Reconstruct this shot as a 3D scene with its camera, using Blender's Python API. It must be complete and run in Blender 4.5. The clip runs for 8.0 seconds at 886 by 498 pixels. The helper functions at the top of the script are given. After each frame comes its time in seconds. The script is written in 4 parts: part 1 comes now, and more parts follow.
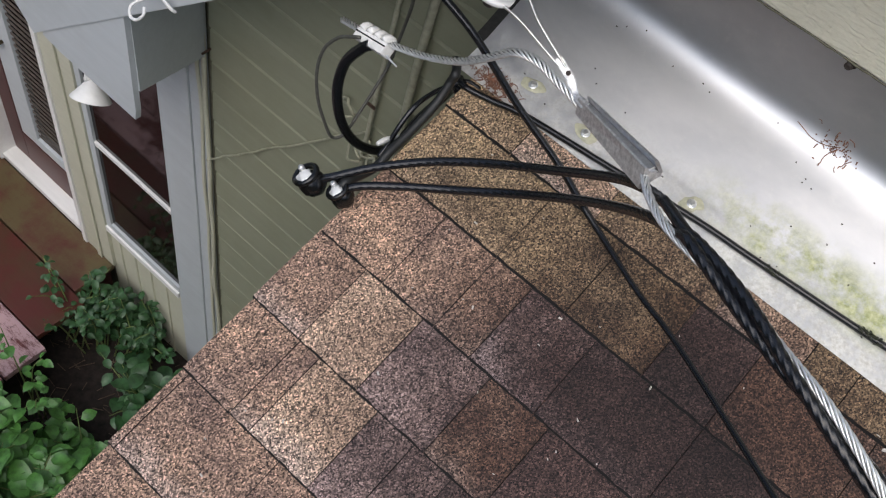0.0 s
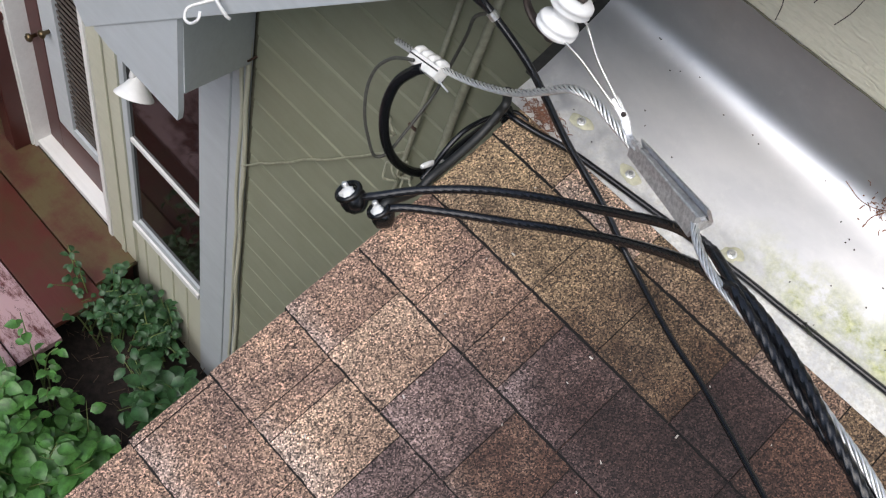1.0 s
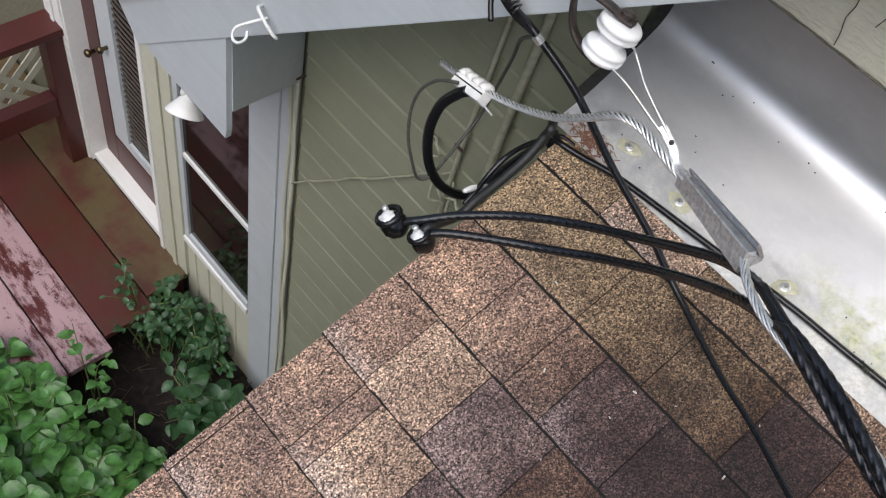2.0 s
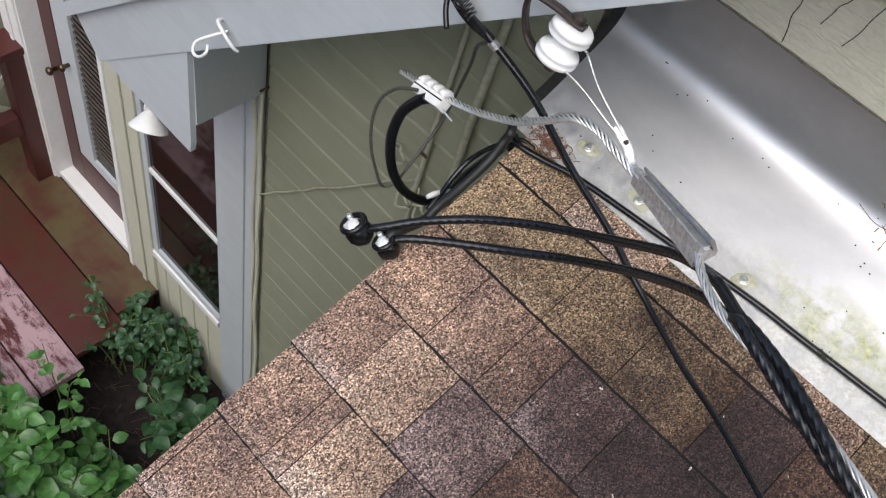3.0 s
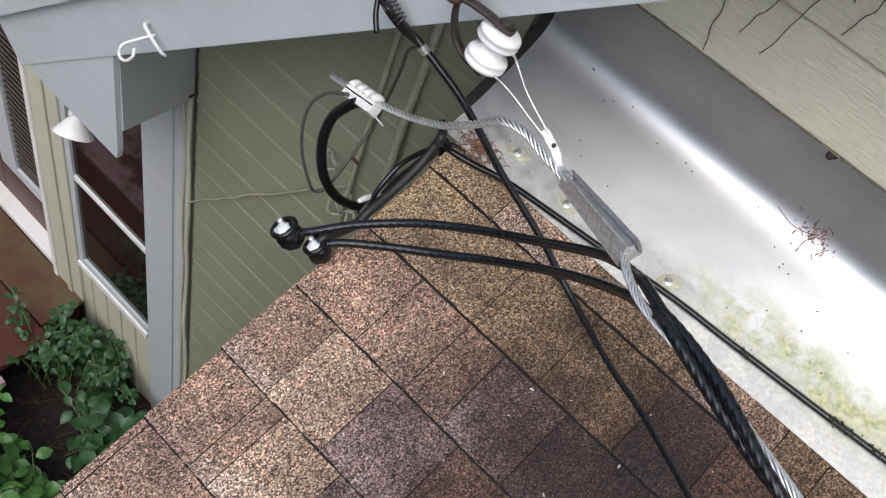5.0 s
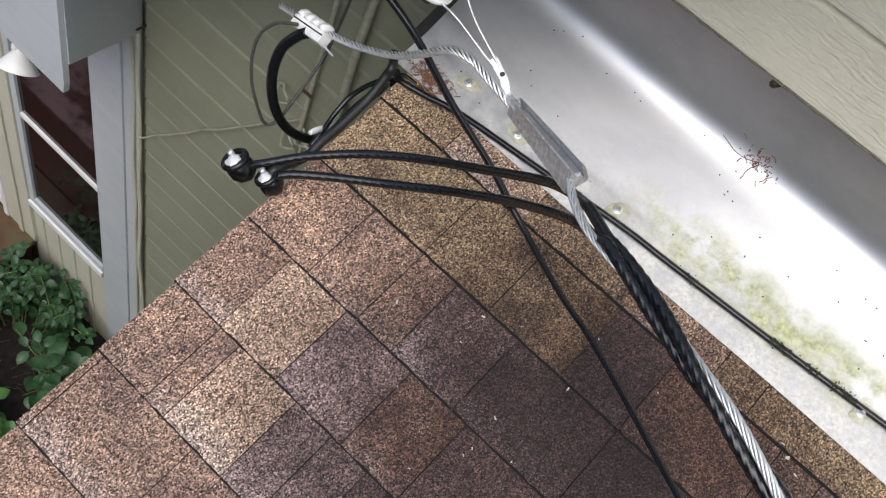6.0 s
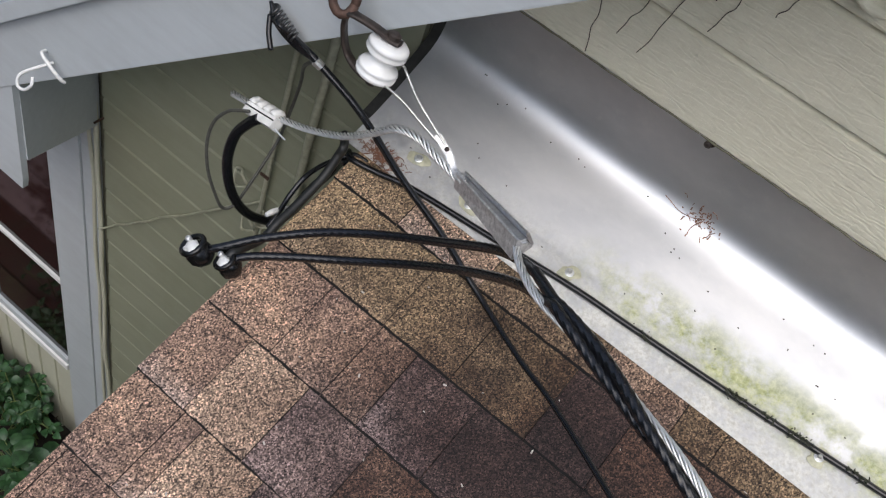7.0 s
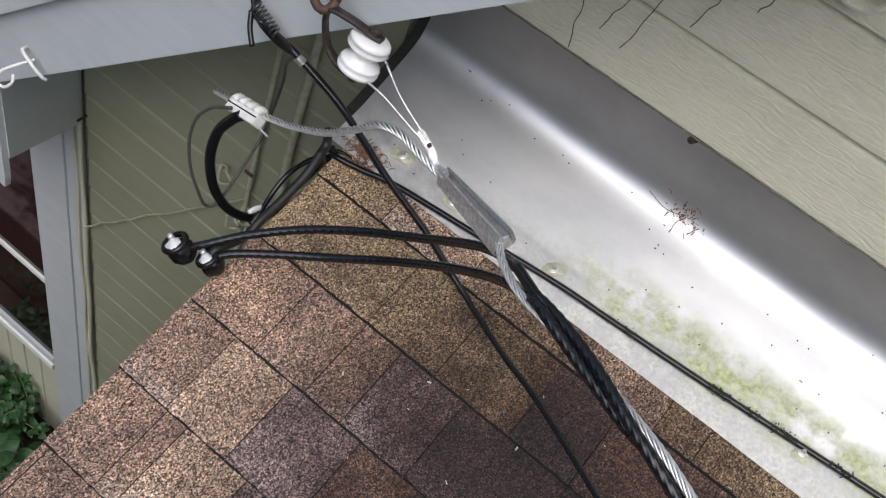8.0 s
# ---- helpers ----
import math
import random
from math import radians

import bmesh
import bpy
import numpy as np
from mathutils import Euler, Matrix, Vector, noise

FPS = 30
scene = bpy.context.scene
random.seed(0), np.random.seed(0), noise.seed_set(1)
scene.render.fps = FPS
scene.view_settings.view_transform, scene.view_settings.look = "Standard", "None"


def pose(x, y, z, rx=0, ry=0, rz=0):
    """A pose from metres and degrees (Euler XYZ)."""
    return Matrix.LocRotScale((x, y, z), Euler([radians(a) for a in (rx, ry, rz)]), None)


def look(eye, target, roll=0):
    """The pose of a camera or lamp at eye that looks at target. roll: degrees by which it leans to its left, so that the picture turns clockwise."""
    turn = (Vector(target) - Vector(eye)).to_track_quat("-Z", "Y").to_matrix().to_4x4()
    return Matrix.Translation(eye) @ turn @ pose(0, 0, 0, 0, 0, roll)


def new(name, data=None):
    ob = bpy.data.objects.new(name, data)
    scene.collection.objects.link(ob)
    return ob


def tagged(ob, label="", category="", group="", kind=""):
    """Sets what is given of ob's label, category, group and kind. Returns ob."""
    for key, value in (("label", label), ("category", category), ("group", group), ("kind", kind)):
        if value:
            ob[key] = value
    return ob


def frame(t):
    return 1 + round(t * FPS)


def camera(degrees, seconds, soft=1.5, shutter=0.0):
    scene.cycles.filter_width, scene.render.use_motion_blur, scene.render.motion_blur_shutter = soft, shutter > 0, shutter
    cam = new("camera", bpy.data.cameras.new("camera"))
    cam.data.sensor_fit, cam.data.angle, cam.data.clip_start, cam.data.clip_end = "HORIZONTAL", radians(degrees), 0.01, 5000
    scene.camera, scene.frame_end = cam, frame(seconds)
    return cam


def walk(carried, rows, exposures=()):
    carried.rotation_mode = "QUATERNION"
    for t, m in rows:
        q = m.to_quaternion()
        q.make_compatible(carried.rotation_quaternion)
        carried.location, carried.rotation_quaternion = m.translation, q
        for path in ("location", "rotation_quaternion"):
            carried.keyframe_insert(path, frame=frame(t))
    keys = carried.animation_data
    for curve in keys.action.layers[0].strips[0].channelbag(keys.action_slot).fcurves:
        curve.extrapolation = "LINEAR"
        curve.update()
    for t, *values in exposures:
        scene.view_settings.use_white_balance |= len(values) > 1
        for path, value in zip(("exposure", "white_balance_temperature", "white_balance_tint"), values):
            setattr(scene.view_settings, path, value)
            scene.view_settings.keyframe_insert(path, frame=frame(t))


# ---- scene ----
EXPOSURES = [(0.0, 0.02), (0.5, 0.26), (1.0, 0.32), (1.5, 0.26), (3.0, 0.31), (4.0, 0.3), (5.5, 0.28), (6.0, 0.26), (6.5, 0.28), (7.0, 0.01), (8.0, 0.02)]
cam = camera(51.09, 8.0, soft=1.2)
PATH = [
    (0.0, 0.5123, -1.1473, 1.0098, 33.569, -10.075, 41.067),
    (0.5, 0.4831, -1.1673, 0.9914, 33.802, -12.444, 45.603),
    (1.0, 0.4839, -1.1632, 1.0047, 34.018, -12.079, 45.864),
    (1.5, 0.4636, -1.1345, 0.9863, 34.330, -10.764, 48.302),
    (1.7, 0.4673, -1.1305, 0.9879, 34.351, -10.169, 48.631),
    (2.8, 0.4849, -1.1272, 1.0057, 34.949, -9.651, 47.012),
    (3.0, 0.4892, -1.1284, 1.0076, 35.265, -10.235, 45.955),
    (3.5, 0.5142, -1.1407, 1.0265, 36.360, -12.041, 43.251),
    (4.0, 0.5124, -1.1491, 1.0183, 36.882, -12.903, 42.610),
    (5.5, 0.4967, -1.1289, 1.0072, 35.745, -13.750, 43.410),
    (6.0, 0.5188, -1.1404, 1.0149, 33.112, -15.042, 41.223),
    (6.5, 0.5391, -1.1530, 1.0494, 38.103, -13.422, 37.456),
    (7.0, 0.5412, -1.1470, 1.0465, 38.503, -14.610, 37.344),
    (7.5, 0.5457, -1.1411, 1.0411, 38.374, -15.012, 36.249),
    (8.0, 0.5475, -1.1404, 1.0440, 38.532, -14.993, 36.728),
]
walk(cam, [(t, pose(*p)) for t, *p in PATH], EXPOSURES)

# ---- world and light ----
world = bpy.data.worlds.new("sky")
scene.world = world
world.use_nodes = True
sky = world.node_tree.nodes.new("ShaderNodeTexSky")
sky.sky_type, sky.sun_disc = "NISHITA", False
SUN_EL, SUN_AZ = radians(55), radians(158)
sky.sun_elevation, sky.sun_rotation = SUN_EL, SUN_AZ
sky.air_density, sky.dust_density, sky.ozone_density = 1.0, 3.0, 1.2
background = world.node_tree.nodes["Background"]
background.inputs["Strength"].default_value = 0.15
world.node_tree.links.new(sky.outputs[0], background.inputs["Color"])
sun = new("sun", bpy.data.lights.new("sun", "SUN"))
sun.data.energy, sun.data.angle, sun.data.color = 1.7, radians(68), (0.96, 0.97, 1.0)
sun.matrix_world = look((math.sin(SUN_AZ) * math.cos(SUN_EL) * 30, math.cos(SUN_AZ) * math.cos(SUN_EL) * 30, math.sin(SUN_EL) * 30), (0, 0, 0))


# ---- measures ----
WALL = 0.023                      # plane of the gable wall, which faces -y
PITCH = radians(17.73)            # slope of the shingled roof; its plane passes z = 0 at y = 0
TAN, COS, SIN = math.tan(PITCH), math.cos(PITCH), math.sin(PITCH)
COURSE = 0.143                    # exposed height of one shingle course
BARGE_Y = -0.30                   # face of the barge board
RAKE = radians(41.3)              # slope of the big gable's rake
GROUND = -3.1
DECK = -2.76


# ---- materials ----
def material(name, build):
    m = bpy.data.materials.new(name)
    m.use_nodes = True
    nt = m.node_tree
    build(nt, nt.nodes["Principled BSDF"])
    return m


def node(nt, kind, **values):
    n = nt.nodes.new(kind)
    for key, value in values.items():
        n.inputs[key].default_value = value
    return n


def ramp(nt, source, stops):
    r = nt.nodes.new("ShaderNodeValToRGB")
    while len(r.color_ramp.elements) < len(stops):
        r.color_ramp.elements.new(0.5)
    for element, (at, colour) in zip(r.color_ramp.elements, stops):
        element.position, element.color = at, (*colour, 1)
    nt.links.new(source, r.inputs[0])
    return r.outputs[0]


def where(nt, scale=(1, 1, 1), local=False):
    c = nt.nodes.new("ShaderNodeTexCoord" if local else "ShaderNodeNewGeometry")
    m = node(nt, "ShaderNodeMapping", Scale=scale)
    nt.links.new(c.outputs["Object" if local else "Position"], m.inputs[0])
    return m.outputs[0]


def noise_of(nt, place, scale, detail=4.0, rough=0.6):
    n = node(nt, "ShaderNodeTexNoise", Scale=scale, Detail=detail, Roughness=rough)
    nt.links.new(place, n.inputs["Vector"])
    return n.outputs["Fac"]


def mix(nt, fac, a, b, blend="MIX"):
    m = nt.nodes.new("ShaderNodeMixRGB")
    m.blend_type = blend
    for value, slot in ((fac, 0), (a, 1), (b, 2)):
        if isinstance(value, (int, float)):
            m.inputs[slot].default_value = value
        elif isinstance(value, tuple):
            m.inputs[slot].default_value = (*value, 1)
        else:
            nt.links.new(value, m.inputs[slot])
    return m.outputs[0]


def bump(nt, bsdf, height, strength, distance=0.002):
    b = node(nt, "ShaderNodeBump", Strength=strength, Distance=distance)
    nt.links.new(height, b.inputs["Height"])
    nt.links.new(b.outputs[0], bsdf.inputs["Normal"])


def painted(name, colour, dirt=(0.25, 0.24, 0.2), rough=0.5, amount=0.35, grain=(6, 60, 60), relief=0.15, cover=(0.45, 0.8)):
    def build(nt, bsdf):
        place = where(nt)
        stains = ramp(nt, noise_of(nt, place, 5.0, 6, 0.7), [(cover[0], (0, 0, 0)), (cover[1], (amount, amount, amount))])
        fine = noise_of(nt, where(nt, grain), 1.0, 5, 0.65)
        base = mix(nt, stains, colour, dirt)
        nt.links.new(mix(nt, 0.18, base, ramp(nt, fine, [(0.3, tuple(c * 0.7 for c in colour)), (0.7, tuple(min(1, c * 1.15) for c in colour))])), bsdf.inputs["Base Color"])
        bsdf.inputs["Roughness"].default_value = rough
        bump(nt, bsdf, fine, relief, 0.004)
    return material(name, build)


def plain(name, colour, rough=0.5, metal=0.0, scale=60.0, amount=0.25, relief=0.2):
    def build(nt, bsdf):
        n = noise_of(nt, where(nt), scale, 5, 0.65)
        nt.links.new(ramp(nt, n, [(0.3, tuple(c * (1 - amount) for c in colour)), (0.7, tuple(min(1.0, c * (1 + amount)) for c in colour))]), bsdf.inputs["Base Color"])
        bsdf.inputs["Roughness"].default_value, bsdf.inputs["Metallic"].default_value = rough, metal
        bump(nt, bsdf, n, relief, 0.001)
    return material(name, build)


def shingle(name, light, dark, bleach=(0.37, 0.315, 0.32)):
    def build(nt, bsdf):
        place = where(nt)
        info = nt.nodes.new("ShaderNodeObjectInfo")
        tab = nt.nodes.new("ShaderNodeUVMap")
        tab.uv_map = "tab"
        uv = nt.nodes.new("ShaderNodeSeparateXYZ")
        nt.links.new(tab.outputs[0], uv.inputs[0])

        def blurred(socket, scale, amount):
            """The socket plus a noise round zero, for an uneven border."""
            m = node(nt, "ShaderNodeMath")
            m.operation = "MULTIPLY_ADD"
            m.inputs[1].default_value = amount
            nt.links.new(noise_of(nt, place, scale, 6, 0.68), m.inputs[0])
            nt.links.new(socket, m.inputs[2])
            return m.outputs[0]

        grit = noise_of(nt, place, 330.0, 3, 0.7)
        speck = node(nt, "ShaderNodeTexVoronoi", Scale=500.0)
        nt.links.new(place, speck.inputs["Vector"])
        blotch = noise_of(nt, place, 9.0, 6, 0.65)
        tone = mix(nt, ramp(nt, blotch, [(0.36, (0, 0, 0)), (0.62, (1, 1, 1))]), light, dark)
        tone = mix(nt, ramp(nt, info.outputs["Random"], [(0, (0, 0, 0)), (1, (0.3, 0.3, 0.3))]), tone, dark)
        # granules bleached grey along the weathered lower edge
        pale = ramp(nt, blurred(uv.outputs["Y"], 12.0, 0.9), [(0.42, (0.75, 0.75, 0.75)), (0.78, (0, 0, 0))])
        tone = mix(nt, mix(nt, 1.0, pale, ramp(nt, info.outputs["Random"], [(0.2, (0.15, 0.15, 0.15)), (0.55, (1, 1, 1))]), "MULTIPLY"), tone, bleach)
        # shade under the next course put into the colour, like a printed band
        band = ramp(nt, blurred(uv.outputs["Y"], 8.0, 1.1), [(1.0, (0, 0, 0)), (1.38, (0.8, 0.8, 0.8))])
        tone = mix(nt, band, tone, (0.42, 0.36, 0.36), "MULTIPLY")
        # tone much darker round one point of the roof, with an uneven border
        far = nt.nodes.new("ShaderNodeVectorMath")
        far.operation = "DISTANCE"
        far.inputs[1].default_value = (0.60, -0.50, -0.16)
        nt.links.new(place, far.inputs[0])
        dark_pool = ramp(nt, blurred(far.outputs["Value"], 8.0, 0.55), [(0.49, (0.96, 0.96, 0.96)), (0.80, (0, 0, 0))])
        tone = mix(nt, dark_pool, tone, (0.18, 0.138, 0.132), "MULTIPLY")
        grains = ramp(nt, speck.outputs["Color"], [(0.14, (0.05, 0.042, 0.042)), (0.42, (0.52, 0.49, 0.47)), (0.72, (1.35, 1.29, 1.2)), (0.94, (2.75, 2.66, 2.53))])
        nt.links.new(mix(nt, 1.0, tone, grains, "MULTIPLY"), bsdf.inputs["Base Color"])
        bsdf.inputs["Roughness"].default_value = 0.8
        bump(nt, bsdf, grit, 0.9, 0.003)
    return material(name, build)


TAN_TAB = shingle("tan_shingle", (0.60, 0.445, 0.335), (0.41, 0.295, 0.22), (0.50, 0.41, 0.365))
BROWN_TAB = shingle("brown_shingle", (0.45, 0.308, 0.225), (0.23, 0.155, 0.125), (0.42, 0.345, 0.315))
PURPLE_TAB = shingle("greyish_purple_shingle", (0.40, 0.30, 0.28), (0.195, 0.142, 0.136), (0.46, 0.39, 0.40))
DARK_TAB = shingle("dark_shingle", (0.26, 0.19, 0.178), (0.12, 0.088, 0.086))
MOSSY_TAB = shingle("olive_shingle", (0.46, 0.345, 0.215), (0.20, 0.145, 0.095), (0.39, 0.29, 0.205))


# olive paint darkened: the overhang's shade on the lower boards is in the colour
SHADED_SIDING = painted("shaded_olive_siding_paint", (0.275, 0.285, 0.205), (0.16, 0.175, 0.10), 0.6, 0.4, (3, 60, 40), 0.25)


def embossed(nt, bsdf):
    """Painted board pressed with a coarse wood grain."""
    colour, dirt = (0.68, 0.66, 0.53), (0.42, 0.40, 0.29)
    grain = node(nt, "ShaderNodeTexWave", Scale=14.0, Distortion=15.0, Detail=4.0)
    grain.inputs["Detail Scale"].default_value = 2.4
    grain.bands_direction = "Z"
    nt.links.new(where(nt, (0.55, 1.0, 2.0)), grain.inputs["Vector"])
    fine = noise_of(nt, where(nt, (40, 200, 260)), 1.0, 4, 0.7)
    saw = noise_of(nt, where(nt, (260, 60, 14)), 1.0, 3, 0.6)
    stains = ramp(nt, noise_of(nt, where(nt), 6.0, 6, 0.7), [(0.45, (0, 0, 0)), (0.8, (0.35, 0.35, 0.35))])
    base = mix(nt, stains, colour, dirt)
    nt.links.new(mix(nt, 0.22, base, ramp(nt, fine, [(0.3, (0.4, 0.38, 0.28)), (0.7, (0.75, 0.73, 0.6))])), bsdf.inputs["Base Color"])
    bsdf.inputs["Roughness"].default_value = 0.6
    height = mix(nt, 0.5, mix(nt, 0.5, ramp(nt, grain.outputs["Fac"], [(0.0, (0, 0, 0)), (0.8, (1, 1, 1))]), fine), saw)
    bump(nt, bsdf, height, 0.85, 0.0030)


# paler than the same wall's lower boards: the brighter light is in the colour
SIDING_TOP = material("weathered_siding_paint", embossed)
TRIM = painted("grey_trim_paint", (0.51, 0.55, 0.57), (0.28, 0.30, 0.30), 0.45, 0.3)
WHITE = painted("white_paint", (0.8, 0.8, 0.78), (0.5, 0.48, 0.42), 0.45, 0.3)
CREAM = painted("cream_trim_paint", (0.54, 0.54, 0.43), (0.35, 0.34, 0.25), 0.5, 0.3)
RED = painted("oxblood_paint", (0.072, 0.017, 0.014), (0.03, 0.012, 0.01), 0.4, 0.6)
DECK_RED = painted("worn_red_deck_paint", (0.085, 0.021, 0.015), (0.060, 0.042, 0.018), 0.32, 0.85, (4, 40, 40), 0.3, (0.42, 0.66))


def worn(nt, bsdf):
    place = where(nt, (2.0, 6.0, 6.0))
    flake = ramp(nt, noise_of(nt, place, 2.2, 8, 0.75), [(0.49, (0, 0, 0)), (0.58, (1, 1, 1))])
    chips = ramp(nt, noise_of(nt, where(nt), 26.0, 5, 0.8), [(0.60, (0, 0, 0)), (0.66, (1, 1, 1))])
    base = mix(nt, flake, (0.42, 0.28, 0.29), (0.09, 0.022, 0.018))
    nt.links.new(mix(nt, chips, base, (0.035, 0.02, 0.018)), bsdf.inputs["Base Color"])
    bsdf.inputs["Roughness"].default_value = 0.28
    bump(nt, bsdf, flake, 0.3, 0.002)


DECK_PINK = material("faded_pink_deck_paint", worn)
DECK_MOSSY = painted("mossy_worn_deck_paint", (0.085, 0.026, 0.018), (0.105, 0.085, 0.036), 0.45, 1.0, (4, 40, 40), 0.3, (0.36, 0.56))
BLACK = plain("black_cable_jacket", (0.008, 0.0085, 0.010), 0.33, 0, 200, 0.5, 0.25)
for key, value in (("Specular IOR Level", 0.5), ("Roughness", 0.22)):
    BLACK.node_tree.nodes["Principled BSDF"].inputs[key].default_value = value
RUBBER = plain("black_mastic", (0.006, 0.006, 0.006), 0.25, 0, 90, 0.5, 0.5)
STRAND = plain("aluminium_strand", (0.80, 0.80, 0.78), 0.36, 0.8, 120, 0.2, 0.1)
GUNMETAL = plain("dark_binding_wire", (0.10, 0.10, 0.10), 0.35, 0.8, 120, 0.4, 0.1)
IRON = plain("weathered_dark_iron", (0.045, 0.035, 0.030), 0.55, 0.4, 90, 0.6, 0.5)
WIRE = plain("steel_wire", (0.6, 0.6, 0.58), 0.4, 0.9, 120, 0.3, 0.1)
PORCELAIN = plain("white_porcelain", (0.82, 0.82, 0.80), 0.12, 0, 30, 0.06, 0.02)
RUST = plain("rusted_iron", (0.10, 0.06, 0.045), 0.7, 0.5, 70, 0.6, 0.6)
SLEEVE = plain("white_vinyl", (0.75, 0.75, 0.72), 0.45, 0, 60, 0.12, 0.1)
SOIL = plain("dark_soil", (0.020, 0.014, 0.011), 0.9, 0, 30, 0.7, 1.0)
LEAF = plain("green_leaf", (0.060, 0.165, 0.034), 0.4, 0, 30, 0.5, 0.2)
LEAF_DARK = plain("dark_green_leaf", (0.028, 0.080, 0.026), 0.45, 0, 30, 0.5, 0.2)
STEM = plain("green_stem", (0.12, 0.16, 0.05), 0.6, 0, 60, 0.3, 0.2)
MOSS = plain("grey_conduit_paint", (0.36, 0.36, 0.27), 0.6, 0, 40, 0.25, 0.2)
# cut asphalt edges, and the courses' shadow lines put into the same colour
ASPHALT_AND_SHADE = plain("black_asphalt_and_shadow_edge", (0.006, 0.005, 0.0045), 0.9, 0, 200, 0.5, 0.6)
# backing darker than the boards: the lap grooves' shade put into its colour
GROOVE_SHADE = plain("shade_dark_groove_paint", (0.15, 0.145, 0.10), 0.8, 0, 60, 0.4, 0.3)
FELT = plain("black_roofing_felt", (0.02, 0.02, 0.018), 0.9, 0, 80, 0.4, 0.4)


def metal_sheet(nt, bsdf):
    place = where(nt)
    xyz = nt.nodes.new("ShaderNodeSeparateXYZ")
    nt.links.new(place, xyz.inputs[0])
    film = noise_of(nt, where(nt, (2.0, 9.0, 9.0)), 1.0, 5, 0.6)
    fleck = noise_of(nt, place, 45.0, 5, 0.7)
    clean = mix(nt, ramp(nt, fleck, [(0.55, (0, 0, 0)), (0.75, (0.3, 0.3, 0.3))]), ramp(nt, noise_of(nt, where(nt, (5.0, 9.0, 9.0)), 1.0, 5, 0.6), [(0.35, (0.54, 0.555, 0.575)), (0.65, (0.66, 0.665, 0.675))]), (0.74, 0.74, 0.72))

    def band(socket, a, b, c, d):
        m = node(nt, "ShaderNodeMapRange")
        m.inputs["From Min"].default_value, m.inputs["From Max"].default_value = a, d
        nt.links.new(socket, m.inputs["Value"])
        w = d - a
        return ramp(nt, m.outputs[0], [(0, (0, 0, 0)), ((b - a) / w, (1, 1, 1)), ((c - a) / w, (1, 1, 1)), (1, (0, 0, 0))])

    # algae where water stands on the flange, chalky crust along its edge
    green = mix(nt, 1.0, band(xyz.outputs["Y"], -0.17, -0.13, -0.11, -0.065), band(xyz.outputs["X"], 0.36, 0.50, 3.0, 3.2), "MULTIPLY")
    patch = ramp(nt, noise_of(nt, place, 16.0, 6, 0.72), [(0.40, (0, 0, 0)), (0.58, (0.95, 0.95, 0.95))])
    green = mix(nt, 1.0, green, patch, "MULTIPLY")
    # spread on to the tip too, where its white puts brightness into the colour
    crust = mix(nt, 1.0, band(xyz.outputs["Y"], -0.22, -0.20, -0.165, -0.085), band(xyz.outputs["X"], -0.8, 0.35, 3.0, 3.2), "MULTIPLY")
    crust = mix(nt, 1.0, crust, ramp(nt, noise_of(nt, place, 34.0, 6, 0.75), [(0.38, (0.25, 0.25, 0.25)), (0.6, (0.95, 0.95, 0.95))]), "MULTIPLY")
    dirt = ramp(nt, noise_of(nt, place, 140.0, 3, 0.7), [(0.3, (0.55, 0.53, 0.46)), (0.6, (0.78, 0.77, 0.72))])
    algae = ramp(nt, noise_of(nt, place, 90.0, 4, 0.7), [(0.35, (0.30, 0.33, 0.12)), (0.65, (0.62, 0.63, 0.36))])
    colour = mix(nt, crust, clean, dirt)
    colour = mix(nt, green, colour, algae)
    nt.links.new(colour, bsdf.inputs["Base Color"])
    cover = mix(nt, 1.0, green, crust, "ADD")
    nt.links.new(mix(nt, cover, (1, 1, 1), (0.0, 0.0, 0.0)), bsdf.inputs["Metallic"])
    rough = nt.nodes.new("ShaderNodeMapRange")
    rough.inputs["To Min"].default_value, rough.inputs["To Max"].default_value = 0.38, 0.52
    nt.links.new(film, rough.inputs["Value"])
    nt.links.new(mix(nt, cover, rough.outputs[0], (0.8, 0.8, 0.8)), bsdf.inputs["Roughness"])
    bump(nt, bsdf, mix(nt, cover, fleck, patch), 0.06, 0.002)


METAL = material("aluminium_flashing", metal_sheet)


def glass_dark(nt, bsdf):
    bsdf.inputs["Base Color"].default_value = (0.009, 0.006, 0.005, 1)
    bsdf.inputs["Roughness"].default_value = 0.05
    bsdf.inputs["Specular IOR Level"].default_value = 0.3


GLASS = material("dark_window_glass", glass_dark)


# ---- builders ----
def part(name, bm, mat, parent=None, label="", smooth=False):
    me = bpy.data.meshes.new(name)
    bmesh.ops.recalc_face_normals(bm, faces=bm.faces[:])
    for face in bm.faces:
        face.smooth = smooth
    bm.to_mesh(me)
    bm.free()
    me.materials.append(mat)
    ob = new(name, me)
    if parent:
        ob.parent = parent
        ob.matrix_parent_inverse = parent.matrix_basis.inverted()
    if label:
        tagged(ob, label)
    return ob


def thing(name, place, label, category, group="", kind=""):
    ob = new(name)
    ob.empty_display_size = 0.02
    ob.matrix_basis = Matrix.Translation(place)
    return tagged(ob, label, category, group, kind)


